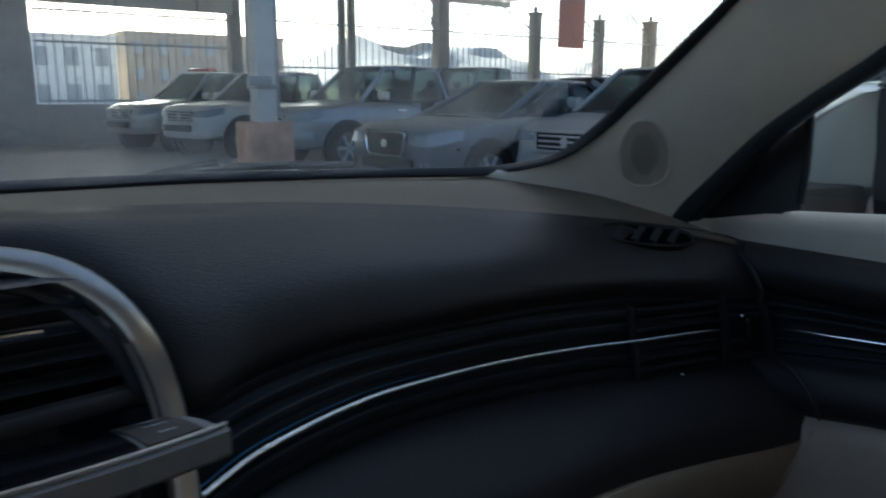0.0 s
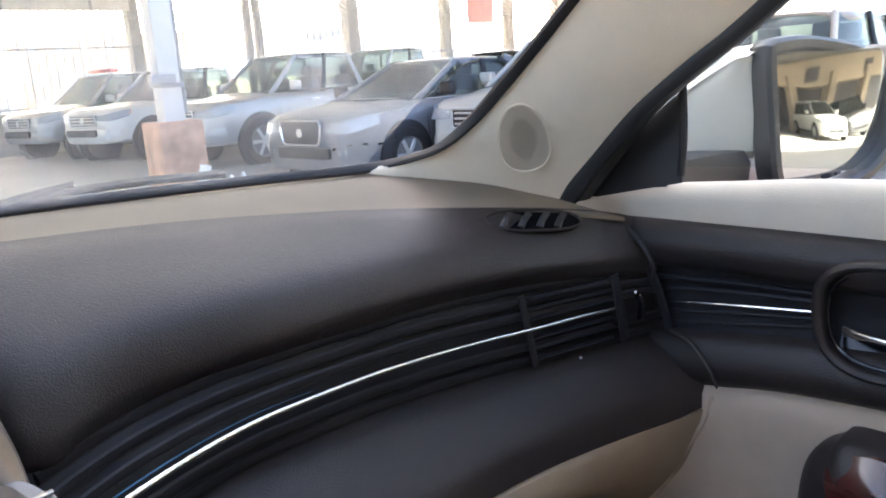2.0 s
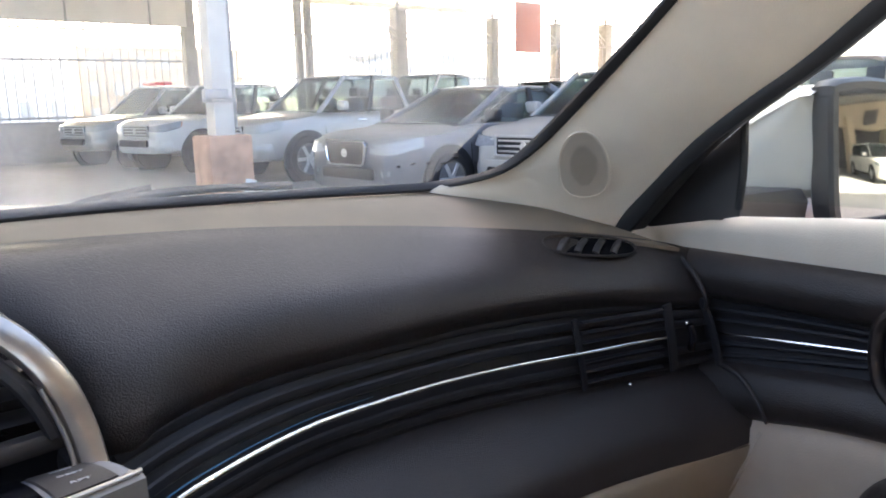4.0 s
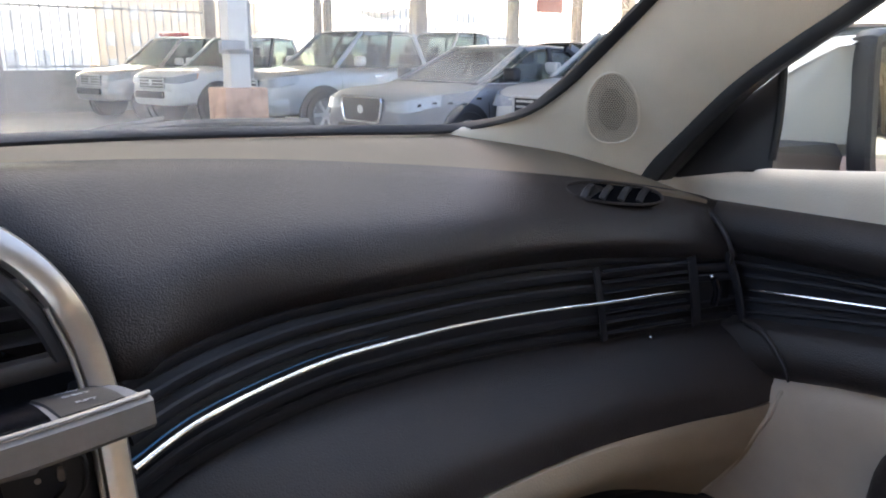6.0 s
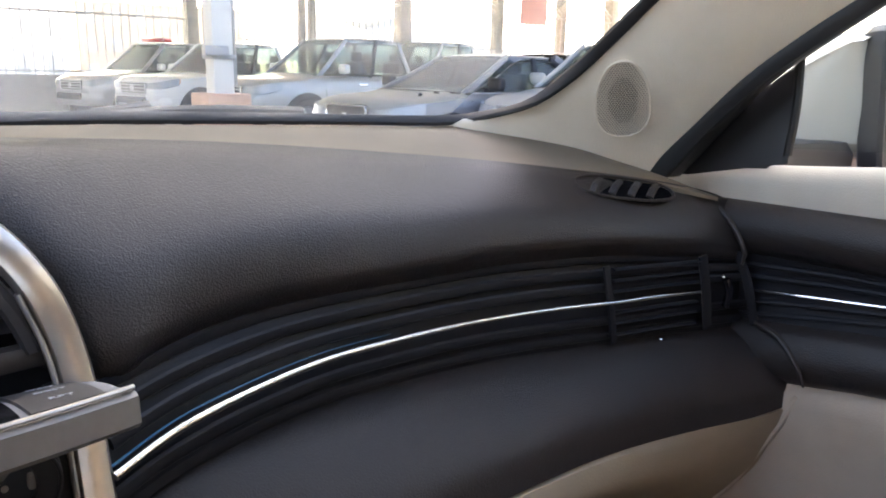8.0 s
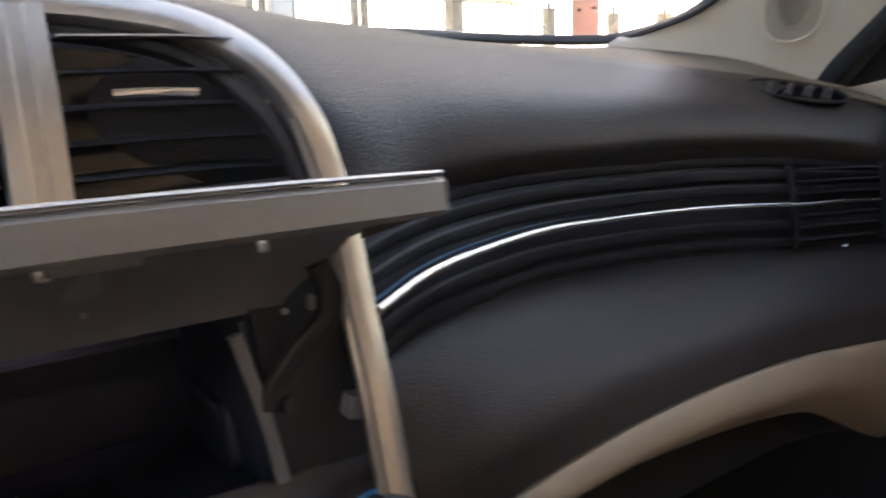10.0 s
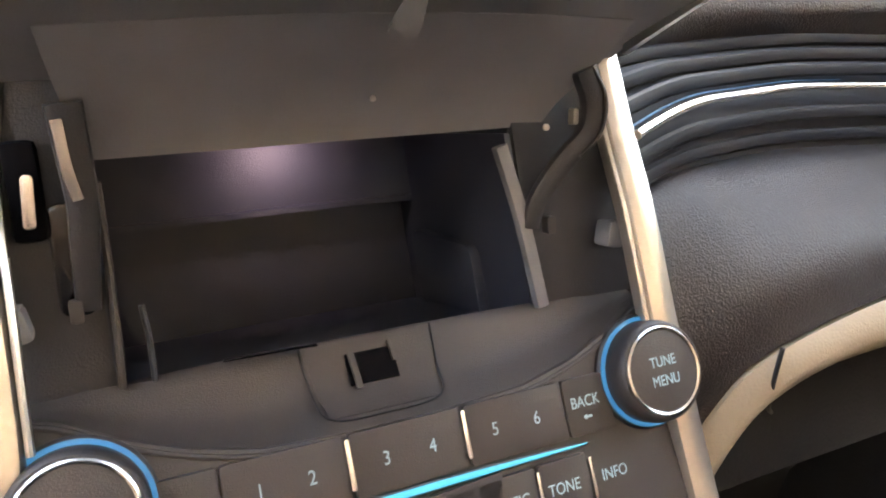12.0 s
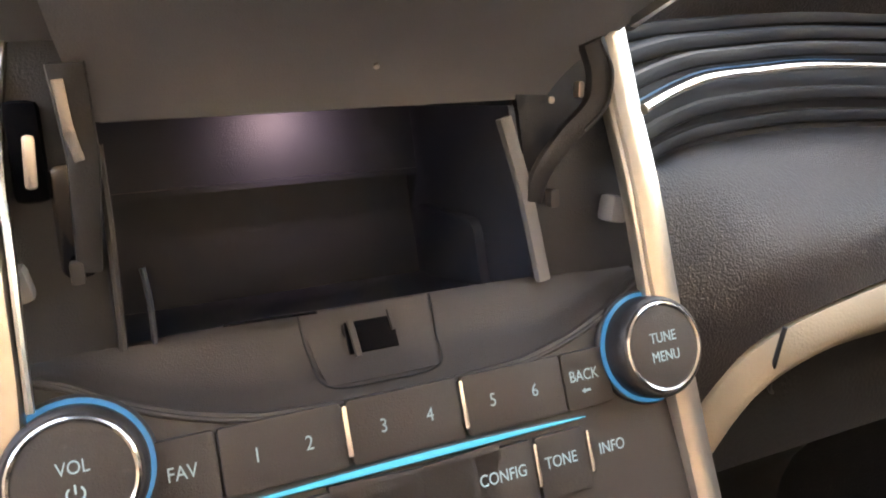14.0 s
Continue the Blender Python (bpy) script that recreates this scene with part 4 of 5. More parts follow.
# mirror outside the passenger window
WHITE_PAINT = mat("pearl white paint", (0.52, 0.49, 0.44), 0.25, vary=0.04, coat=0.6)
mirror = thing("wing_mirror", (0, 0, 0))
tagged(mirror, "pearl white wing mirror with a black frame", "wing mirror")
part("shell", surf([[(.86, .135, 1.000), (.93, .17, .995), (1.03, .15, .995), (1.14, .06, 1.0)], [(.845, .120, 1.04), (.92, .20, 1.05), (1.05, .17, 1.05), (1.165, .05, 1.05)], [(.855, .110, 1.085), (.92, .16, 1.11), (1.04, .14, 1.12), (1.16, .04, 1.11)], [(.885, .05, 1.132), (.93, .085, 1.143), (1.03, .08, 1.145), (1.14, .03, 1.128)], [(.89, .034, 1.137), (.94, .03, 1.148), (1.03, .025, 1.148), (1.138, .015, 1.128)]], 24, 20, .006, (0, -1, 0)), WHITE_PAINT, mirror, "pearl white shell")
part("shell_side", surf([[(.857, .125, 1.03), (.862, .11, 1.085), (.888, .045, 1.136)], [(.875, .07, 1.03), (.88, .06, 1.085), (.893, .035, 1.137)], [(.911, .028, 1.03), (.911, .028, 1.085), (.913, .028, 1.137)]], 14, 10, .005, (1, .2, 0)), WHITE_PAINT, mirror)
part("foot", surf([[(.74, .10, 1.025), (.80, .11, 1.03), (.90, .10, 1.028)], [(.74, .04, 1.03), (.80, .045, 1.033), (.90, .030, 1.030)], [(.74, .04, .985), (.80, .045, .985), (.90, .028, .985)]], 12, 8, .02, (0, 1, 0)), BLACK, mirror, "black mirror foot")
fr = [(.897, .022, 1.137), (.90, .018, 1.07), (.907, .010, .990), (.95, -.002, .975), (1.06, -.02, .975), (1.135, -.03, 1.01), (1.145, -.02, 1.08), (1.12, -.005, 1.125), (1.0, .014, 1.146), (.91, .022, 1.145)]
fr = [(x + .018, y, z) for x, y, z in fr]
part("frame", sweep(fr + fr[:2], 70, oval(.020, .03, 10, 3), (-.2, -1, 0)), BLACK, mirror, "black frame round the glass")
gm = Matrix.Translation((1.004, .004, 1.062)) @ pose(0, 0, 0, 88.2, 0, -12.5)
part("mirror_glass", prism(rounded(.235, .150, .02, 5), gm @ Matrix.Translation((.034, 0, 0)), .004, .001), MIRROR, mirror, "mirror glass")

# the rest of the cabin, plain; unseen tan walls set to block and bounce light
hl = part("headliner", surf([[(-.56, -.38, 1.412), (0, -.30, 1.432), (.56, -.38, 1.412)], [(-.58, -1.0, 1.44), (0, -1.0, 1.46), (.58, -1.0, 1.44)], [(-.55, -1.9, 1.40), (0, -1.9, 1.42), (.55, -1.9, 1.40)]], 16, 10, .02, (0, 0, 1)), HEADLINER)
structure(hl, "pale cloth headliner under the car roof", "ceiling")
for nm, b, mt, lab in (("cabin_floor", box(0, -.7, .25, 1.6, 2.4, .04, .005), CARPET, "dark carpeted cabin floor"),
                       ("wall_rear", box(0, -1.95, .71, 1.5, .06, .88, .01), TAN, "plain unseen tan wall behind, bounces light into the cabin"),
                       ("wall_driver_side", box(-.78, -.75, .68, .06, 2.4, .88, .01), TAN, "plain unseen tan driver side door wall, shapes the cabin light"),
                       ("wall_rear_side", box(.78, -1.45, .63, .06, 1.0, .78, .01), TAN, "plain unseen tan rear door wall, shapes the cabin light"),
                       ("wall_kick", box(.775, .33, .62, .05, .40, .74, .01), CARPET, "dark kick panel wall beside the footwell"),
                       ("wall_front", box(0, .52, .62, 1.6, .05, .76, .01), CARPET, "dark bulkhead below the windscreen")):
    structure(part(nm, b, mt), lab, "wall" if "wall" in nm else "floor")
hood = part("bonnet", surf([[(-.75, .40, .985), (0, .46, 1.03), (.75, .40, .985)], [(-.78, .9, .96), (0, .95, 1.0), (.78, .9, .96)], [(-.76, 1.5, .86), (0, 1.6, .90), (.76, 1.5, .86)], [(-.7, 1.75, .6), (0, 1.9, .62), (.7, 1.75, .6)]], 20, 14, .01, (0, -.2, -1)), WHITE_PAINT)
structure(hood, "pearl white bonnet in front of the windscreen", "bonnet")
skirt = part("cowl_panel", surf([[(-.74, .34, 1.035), (0, .37, 1.04), (.70, .30, 1.02)], [(-.74, .42, .985), (0, .47, 1.015), (.74, .40, .975)]], 16, 6, .01, (0, 0, -1)), RUBBER)
structure(skirt, "black plastic cowl panel under the wipers", "cowl")
wiper = thing("windscreen_wiper", (0, 0, 0))
tagged(wiper, "black windscreen wiper resting on the glass foot", "wiper")
part("blade", sweep([(.185, .362, 1.046), (.25, .352, 1.057), (.32, .338, 1.060), (.40, .320, 1.058)], 24, oval(.012, .007, 8), (0, -.4, 1)), RUBBER, wiper)
part("wiper_arm", sweep([(.16, .385, 1.030), (.21, .372, 1.052), (.27, .354, 1.063)], 14, oval(.012, .009, 8), (0, -.4, 1)), RUBBER, wiper)

# ---------- the yard outside ----------
SLOPE = (-.0088, -.0122)


def gz(x, y):
    """Height of the gently falling yard."""
    return SLOPE[0] * x + SLOPE[1] * y


ASPHALT = mat("dusty concrete yard", (0.32, 0.308, 0.288), 0.85, vary=0.25, scale=14, stain=.5, bump=0.6, bscale=40)
SAND = mat("pale sand", (0.55, 0.48, 0.38), 0.9, vary=0.18, scale=3, stain=.2)
CONCRETE = mat("grey concrete", (0.30, 0.285, 0.26), 0.85, vary=0.2, scale=8, stain=1.2, bump=0.4, bscale=50)
POSTPAINT = mat("cream painted post", (0.62, 0.58, 0.52), 0.6, vary=0.1, scale=9)
RUST = mat("orange stained plinth", (0.52, 0.30, 0.20), 0.8, vary=0.35, scale=7, stain=2.2)
IRON = mat("grey iron bars", (0.34, 0.33, 0.32), 0.6, vary=0.15)
SHEET = mat("corrugated roof sheet", (0.33, 0.32, 0.30), 0.6, vary=0.12, scale=3)
TANWALL = mat("tan render", (0.47, 0.385, 0.295), 0.85, vary=0.12, scale=4, stain=.6)
SHOPDARK = mat("dark shop interior", (0.06, 0.06, 0.065), 0.6, vary=0.3, scale=2)
REDSIGN = mat("faded red sign", (0.46, 0.19, 0.16), 0.7, vary=0.15)
PALEWALL = mat("pale wall", (0.80, 0.77, 0.72), 0.85, vary=0.1, scale=1.5)
# window glass kept pale: the outdoor glare is in its colour
PALEGLASS = mat("pale building glass", (0.42, 0.42, 0.40), 0.3, vary=0.15)
CARGLASS2 = glass_mat("dusty car window glass", (0.62, 0.68, 0.68), haze=0.16, gloss=1.2, haze_scale=1.5)
CABIN = mat("dark car seats", (0.055, 0.052, 0.05), 0.8, vary=0.2)
PAINT_DARK = dusty(mat("dark grey metallic paint", (0.13, 0.135, 0.145), 0.45, metal=0.15, vary=0.08, scale=4, coat=0.15))
PAINT_CHAMPAGNE = dusty(mat("champagne white paint", (0.50, 0.485, 0.44), 0.35, metal=0.15, vary=0.06, scale=4, coat=0.4), amount=.4)
PAINT_STEEL = dusty(mat("grey silver paint", (0.34, 0.34, 0.335), 0.35, metal=0.3, vary=0.08, scale=4, coat=0.3), amount=.5)
PAINT_SILVER = mat("silver paint", (0.40, 0.39, 0.37), 0.35, metal=0.35, vary=0.08, scale=4, coat=0.3)
PAINT_WHITE = mat("dusty white paint", (0.62, 0.60, 0.56), 0.4, vary=0.08, scale=4, coat=0.3)
PAINT_GREY = mat("dusty dark grey paint", (0.13, 0.13, 0.135), 0.4, metal=0.2, vary=0.2, scale=3, coat=0.3)
PAINT_TAN = dusty(mat("dusty bronze paint", (0.33, 0.23, 0.18), 0.45, metal=0.1, vary=0.12, scale=3, coat=0.2), (0.55, 0.47, 0.40), .5)
RIM = mat("shaded alloy rim", (0.17, 0.17, 0.17), 0.45, metal=0.5)
HEADLAMP = mat("headlamp lens", (0.32, 0.33, 0.34), 0.2, metal=0.1, vary=0.2, scale=30)
AMBER = mat("amber lens", (0.6, 0.2, 0.04), 0.2)
REDLENS = mat("red lens", (0.4, 0.02, 0.02), 0.25)
ALLOY = mat("alloy wheel", (0.50, 0.50, 0.49), 0.35, metal=0.6)

ground_bm = bmesh.new()
for sx, sy in ((-1, -1), (1, -1), (1, 1), (-1, 1)):
    x, y = sx * 900, sy * 900
    ground_bm.verts.new((x, y, gz(x, y)))
ground_bm.faces.new(ground_bm.verts)
structure(part("ground", ground_bm, SAND, smooth=False), "pale dusty open ground running to the distance", "ground")
yard = bmesh.new()
vs = [yard.verts.new((x, y, gz(x, y) + .02)) for x, y in ((-30, -25), (26, -25), (26, 28), (-30, 28))]
yard.faces.new(vs)
r = bmesh.ops.extrude_face_region(yard, geom=list(yard.faces))
bmesh.ops.translate(yard, vec=(0, 0, -.10), verts=[v for v in r["geom"] if isinstance(v, bmesh.types.BMVert)])
structure(part("pavement", yard, ASPHALT, smooth=False), "grey dusty concrete yard floor under the canopy", "pavement")

# canopies: corrugated sheet on beams, one over the parked row, one added before the building behind
def canopy(y0, y1, z, label):
    roof = thing("canopy_roof", (0, 0, 0))
    structure(roof, label, "roof")
    cor = bmesh.new()
    n = 140
    top = [[cor.verts.new((-22 + 52 * i / n, y, z + (.04 if i % 2 else 0))) for y in (y0, y1)] for i in range(n + 1)]
    for a, b in zip(top, top[1:]):
        cor.faces.new((a[0], b[0], b[1], a[1]))
    r = bmesh.ops.extrude_face_region(cor, geom=list(cor.faces))
    bmesh.ops.translate(cor, vec=(0, 0, .03), verts=[v for v in r["geom"] if isinstance(v, bmesh.types.BMVert)])
    part("sheet", cor, SHEET, roof, smooth=False)
    for k in range(4):
        part("beam", box(4, y0 + .1 + (y1 - y0 - .2) * k / 3, z - .17, 52, .18, .30, .01), SHEET, roof)


canopy(5.0, 34.0, 6.2, "grey sheet metal canopy roof over the parked cars")
# added to hold sun and sky off the building and the cabin rear
canopy(-16.0, -3.6, 3.75, "grey sheet metal canopy that shades the tan building")


def post(x, y, plinth=True, h=6.0):
    p = thing("canopy_post", (x, y, gz(x, y) + .02))
    tagged(p, "cream square canopy post on a rust-stained plinth" if plinth else "cream square canopy post", "post", group="canopy posts")
    z = p.location.z
    part("shaft", box(0, 0, (h - z) / 2 + .3, .22, .22, h - z, .015), POSTPAINT, p)
    part("shaft_flange", box(.125, -.05, (h - z) / 2 + .5, .04, .12, h - z - .95, .008), CONCRETE, p)
    if plinth:
        part("plinth", box(0, 0, .44, .48, .48, .92, .03), RUST, p, "orange-brown stained plinth")
        part("bracket", box(-.10, -.15, 1.33, .26, .10, .10, .02), IRON, p, "dark clamp on the post")
        part("clamp_band", box(0, 0, 1.27, .27, .27, .05, .008), IRON, p)
        part("paper", box(.16, -.255, .33, .12, .02, .20, .004, 1, pose(0, 0, 0, 10, 14, 0)), PALEWALL, p, "white paper scrap")
    return p


def folded_sheet(x, y, turn, h):
    p = thing("folded_paper", (x, y, gz(x, y) + .02))
    tagged(p, "white folded paper sheet standing by the stained plinth", "paper", group="papers by the post")
    bm = surf([[(-h * .45, -.03, 0), (-h * .05, 0, h)], [(0, -.12, 0), (0, -.01, h * 1.02)], [(h * .5, -.02, 0), (h * .05, 0, h)]], 4, 6, .006, (0, 1, 0))
    part("sheet", bm, PALEWALL, p, smooth=False)
    p.rotation_euler = (0, 0, radians(turn))


POST_AT = (3.36, 7.45)
folded_sheet(3.74, 7.02, 15, .30)
folded_sheet(4.15, 7.55, -10, .26)
post(*POST_AT)
for x, y in ((12.5, 7.5), (-6.5, 7.5)):
    post(x, y)

# low wall and the barred opening over it, then the fence
wall = part("wall_boundary", box(-.1, 20.9, .10, 17.0, .30, 1.30, .03), CONCRETE)
structure(wall, "low grey concrete boundary wall", "wall")
head = part("wall_header", box(1.4, 20.95, 4.0, 13.8, .16, 1.56, .02), POSTPAINT)
structure(head, "pale sheet metal header over the barred opening", "header")
for k in range(6):
    part("header_joint", box(-3.2 + 2.1 * k, 20.86, 4.0, .05, .02, 1.54), IRON, head)


def fence(name, x0, y0, x1, y1, zb, zt, count, label):
    f = thing(name, (0, 0, 0))
    tagged(f, label, "fence")
    for i in range(count):
        t = i / (count - 1)
        x, y = x0 + (x1 - x0) * t, y0 + (y1 - y0) * t
        hh = zt
        part("bar", box(x, y, (zb + hh) / 2, .024, .024, hh - zb, 0), IRON, f, smooth=False)
    ang = math.degrees(math.atan2(y1 - y0, x1 - x0))
    ln = math.hypot(x1 - x0, y1 - y0)
    for z in (zb + .12, (zb + zt) / 2 + .3, zt - .2):
        part("rail", box((x0 + x1) / 2, (y0 + y1) / 2, z, ln, .04, .05, 0, 1, pose(0, 0, 0, 0, 0, ang)), IRON, f, smooth=False)
    return f


fence("window_bars", 3.25, 20.9, 8.2, 21.0, .72, 3.25, 24, "grey iron bars across the opening over the wall")
flank = part("wall_flank", box(2.45, 20.8, 2.2, 1.35, .42, 5.0, .03), CONCRETE)
structure(flank, "grey rendered wall beside the barred opening", "wall")
fence("iron_fence", 8.9, 21.3, 33.0, 21.3, -.3, 3.35, 98, "tall grey iron fence with pointed bays behind the parked cars")
gate = thing("fence_crest", (0, 0, 0))
tagged(gate, "pointed iron top rails rising between the fence pillars", "fence")
PILLARS = ((8.55, .34, 5.2), (9.05, .24, 5.2), (12.1, .22, 5.2), (12.45, .22, 5.2), (16.0, .46, 4.12), (20.45, .36, 4.0), (24.0, .34, 3.95), (27.2, .46, 4.05), (31.0, .4, 4.05))
for (xa, wa, ha), (xb, wb, hb_) in zip(PILLARS[3:], PILLARS[4:]):
    mid_x = (xa + xb) / 2
    for x0, x1 in ((xa + .2, mid_x), (xb - .2, mid_x)):
        part("crest_rail", sweep([(x0, 21.3, 3.35), (x1, 21.3, 4.35)], 2, oval(.06, .05, 6), (0, -1, 0)), IRON, gate, smooth=False)
        part("crest_rail", sweep([(x0, 21.3, 3.15), (x1, 21.3, 4.15)], 2, oval(.04, .04, 6), (0, -1, 0)), IRON, gate, smooth=False)
    for k in range(1, 9):
        xk = xa + .2 + (xb - xa - .4) * k / 9
        top = 3.35 + (1 - abs(xk - mid_x) / (mid_x - xa - .2)) * 1.0
        part("crest_bar", box(xk, 21.3, (3.3 + top) / 2, .03, .03, top - 3.3, 0), IRON, gate, smooth=False)
for x, w, hh in PILLARS:
    p = thing("fence_pillar", (x, 21.5, gz(x, 21.5)))
    tagged(p, "grey rendered fence pillar with a small finial" if hh < 4.5 else "slim grey steel upright beside the fence", "pillar", group="fence pillars")
    hh -= p.location.z
    part("shaft", box(0, 0, hh / 2, w, w, hh, .02), CONCRETE, p)
    part("cap", box(0, 0, hh + .04, w + .08, w + .08, .08, .015), CONCRETE, p)
    if hh < 5:
        part("finial", lathe([(.03, 0), (.07, .05), (.09, .12), (.05, .2), (.02, .26), (0, .3)], 12, Matrix.Translation((0, 0, hh + .08))), IRON, p)
sign = thing("hanging_sign", (22.1, 21.2, 3.78))
tagged(sign, "faded red rectangular sign hung on the fence", "sign")
part("board", box(0, 0, 0, 1.42, .05, 1.9, .01), REDSIGN, sign)
for z in (.62, 0, -.62):
    part("batten", box(0, -.03, z, 1.42, .02, .03), REDSIGN, sign)

# far buildings and a hill
HILL = mat("bare rocky hill", (0.66, 0.60, 0.52), 0.95, vary=0.35, scale=.05, stain=.012)
hb = bmesh.new()
cols = []
for i in range(60):
    x = -160 + 480 * i / 59
    h = 7 + 12 * noise.noise((x * .012, 3.1, 0)) + 10 * noise.noise((x * .05, 1.7, 2)) + 10 * math.exp(-((x - 130) / 70) ** 2)
    cols.append([hb.verts.new((x, 190 + 40 * j / 6 + 8 * noise.noise((x * .03, j, 0)), 2 + max(2, h) * (j / 6) ** .8 * (1 + .12 * noise.noise((x * .08, j * .9, 5))))) for j in range(7)])
for a, b in zip(cols, cols[1:]):
    for j in range(6):
        hb.faces.new((a[j], b[j], b[j + 1], a[j + 1]))
hill = part("backdrop_hill", hb, HILL)
structure(hill, "bare pale rocky hill in the distance", "hill")


def block(x, y, w, d, h, storeys, cols_n, paint, label):
    z = gz(x, y)
    b = thing("apartment_building", (x, y, z))
    tagged(b, label, "building", group="far buildings")
    part("wall", box(0, 0, h / 2, w, d, h, .05), paint, b)
    part("roof", box(0, 0, h + .2, w + .3, d + .3, .4, .05), paint, b)
    for s in range(storeys):
        for c in range(cols_n):
            wx, wz = -w / 2 + w * (c + .5) / cols_n, h * (s + .5) / storeys
            win = part("window", box(wx, -d / 2 - .03, wz, w / cols_n * .42, .12, h / storeys * .5, .02), PALEGLASS, b, smooth=False)
            part("sill", box(wx, -d / 2 - .08, wz - h / storeys * .28, w / cols_n * .5, .16, .10), paint, win, smooth=False)


block(8, 92, 26, 10, 7.5, 2, 9, PALEWALL, "long pale two-storey building beyond the fence")
block(34, 100, 20, 10, 9, 3, 7, TANWALL, "tan three-storey building beyond the fence")
block(-14, 80, 14, 9, 6, 2, 5, PALEWALL, "pale low building beyond the wall")

# the building behind the car, seen only in the wing mirror
shop = thing("shop_building", (0, 0, 0))
tagged(shop, "tan rendered building with columns and dark openings", "building")
part("upper_wall", box(12, -11.2, 3.15, 30, .4, 1.2, .03), TANWALL, shop)
part("back_wall", box(12, -15.2, 2.0, 30, .3, 6.0, .03), SHOPDARK, shop)
for k in range(8):
    part("column", box(-1 + 3.7 * k, -11.1, 1.4, .6, .6, 3.4, .03), TANWALL, shop)
for k in range(5):
    part("opening", box(.9 + 3.7 * k * 1.5, -11.0, 3.1, 1.0, .10, .6, .02), SHOPDARK, shop)


# ---------- parked vehicles ----------
def car(x, y, heading, L, W, H, belt, nose, paint, label, kind="sedan", glass=CARGLASS2, clear=.22, wheel=.33, extras=()):
    """A parked car. heading: degrees, 0 faces +y. belt: height of the sill of its windows, nose: height of the bonnet's front edge."""
    c = thing({"sedan": "sedan_car", "suv": "suv_car", "pickup": "pickup_truck"}[kind])
    tagged(c, label, {"sedan": "car", "suv": "car", "pickup": "pickup truck"}[kind], group="parked vehicles")
    hw, f, b = W / 2, L / 2, -L / 2
    scr = f - L * {"sedan": .232, "suv": .225, "pickup": .232}[kind]      # foot of the windscreen
    if kind == "pickup":
        tail_line = [(scr - .05, belt - .01), (-.02 * L, belt), (b + .34 * L, belt + .01), (b + .30 * L, belt - .03), (b + .04, belt - .03), (b, belt - .12)]
    elif kind == "suv":
        tail_line = [(scr - .05, belt - .01), (0, belt + .01), (b + .15, belt + .04), (b, belt - .1)]
    else:
        tail_line = [(scr - .05, belt - .01), (0, belt + .01), (b + .20 * L, belt + .05), (b + .05, belt + .02), (b, belt - .15)]
    rise = belt - .02 - nose
    prof = [(f - .03, nose - .42), (f, nose - .28), (f - .02, nose - .13), (f - .10, nose - .035), (f - .26, nose + rise * .12), (f - .55, nose + rise * .38), (f - .9, nose + rise * .70), *tail_line]
    pts = spline([(0, yy, zz) for yy, zz in prof], 54)
    arches = (f - .175 * L, b + .20 * L)
    bm = bmesh.new()
    cols_ = []
    for p in pts:
        d = f - p.y
        w = hw * (1 - .26 * max(0, 1 - d / .55) ** 2.2 - .14 * max(0, 1 - (L - d) / .4) ** 2)
        zt, zb = p.z, clear
        h = zt - zb
        flare = .03 * max(max(0, 1 - abs(p.y - ya) / .55) for ya in arches)
        drop = .05 if p.y > scr else .0
        half = [(0, zt + .030), (.40 * w, zt + .026), (.70 * w, zt + .012), (.86 * w, zt - .012), (.94 * w, zt - .045), (.985 * w, zt - .11 - drop), (w + flare * .4, zb + h * .60), (w * .995 + flare, zb + h * .42), (.985 * w + flare * .6, zb + h * .22), (.95 * w, zb + .05), (.82 * w, zb)]
        ring_ = [(px, p.y, pz) for px, pz in half]
        cols_.append([bm.verts.new((-a, q, r)) for a, q, r in reversed(ring_[1:])] + [bm.verts.new(q) for q in ring_])
    m = len(cols_[0])
    for a, bb in zip(cols_, cols_[1:]):
        for k in range(m - 1):
            bm.faces.new((a[k], a[k + 1], bb[k + 1], bb[k]))
        bm.faces.new((a[0], bb[0], bb[-1], a[-1]))
    for e in (cols_[0], cols_[-1]):
        bm.faces.new(e)
    part("body", bm, paint, c)
    # cabin: roof on pillars, with panes between them
    rear = {"sedan": b + .13 * L, "suv": b + .05, "pickup": b + .345 * L}[kind]
    run_f, run_r = {"sedan": (.98, .95), "suv": (.78, .38), "pickup": (.74, .16)}[kind]

    def at(u, t, out=0.0):
        """A place on the cabin's side skin: u from 0 (windscreen) to 1 (rear), t from the belt to the roof."""
        bend = t + .10 * math.sin(math.pi * t)
        ya = scr - .06 - run_f * t ** .94
        yb = rear + run_r * t ** 1.15
        side = hw * (.93 - .19 * bend ** 1.25) + out
        return ((side - .10 * hw * max(0, 1 - u / .12) ** 2 - .08 * hw * max(0, (u - .88) / .12) ** 2), ya + (yb - ya) * u, belt - .03 + (H - .055 - belt + .03) * t)

    roof_rows = []
    for k in range(9):
        u = -.02 + 1.04 * k / 8
        px, py, pz = at(u, 1.0)
        up = .055 * (1 - abs(2 * u - .9) ** 2.2 * .55)
        roof_rows.append([(-px, py, pz - .03), (-px * .93, py, pz + up * .45), (-px * .6, py, pz + up * .9), (0, py, pz + up), (px * .6, py, pz + up * .9), (px * .93, py, pz + up * .45), (px, py, pz - .03)])
    part("roof", surf(roof_rows, 24, 20, .03, (0, 0, -1)), paint, c)
    cuts = {"sedan": (0, .44, .80, 1.0), "suv": (0, .36, .68, 1.0), "pickup": (0, .50, 1.0)}[kind]
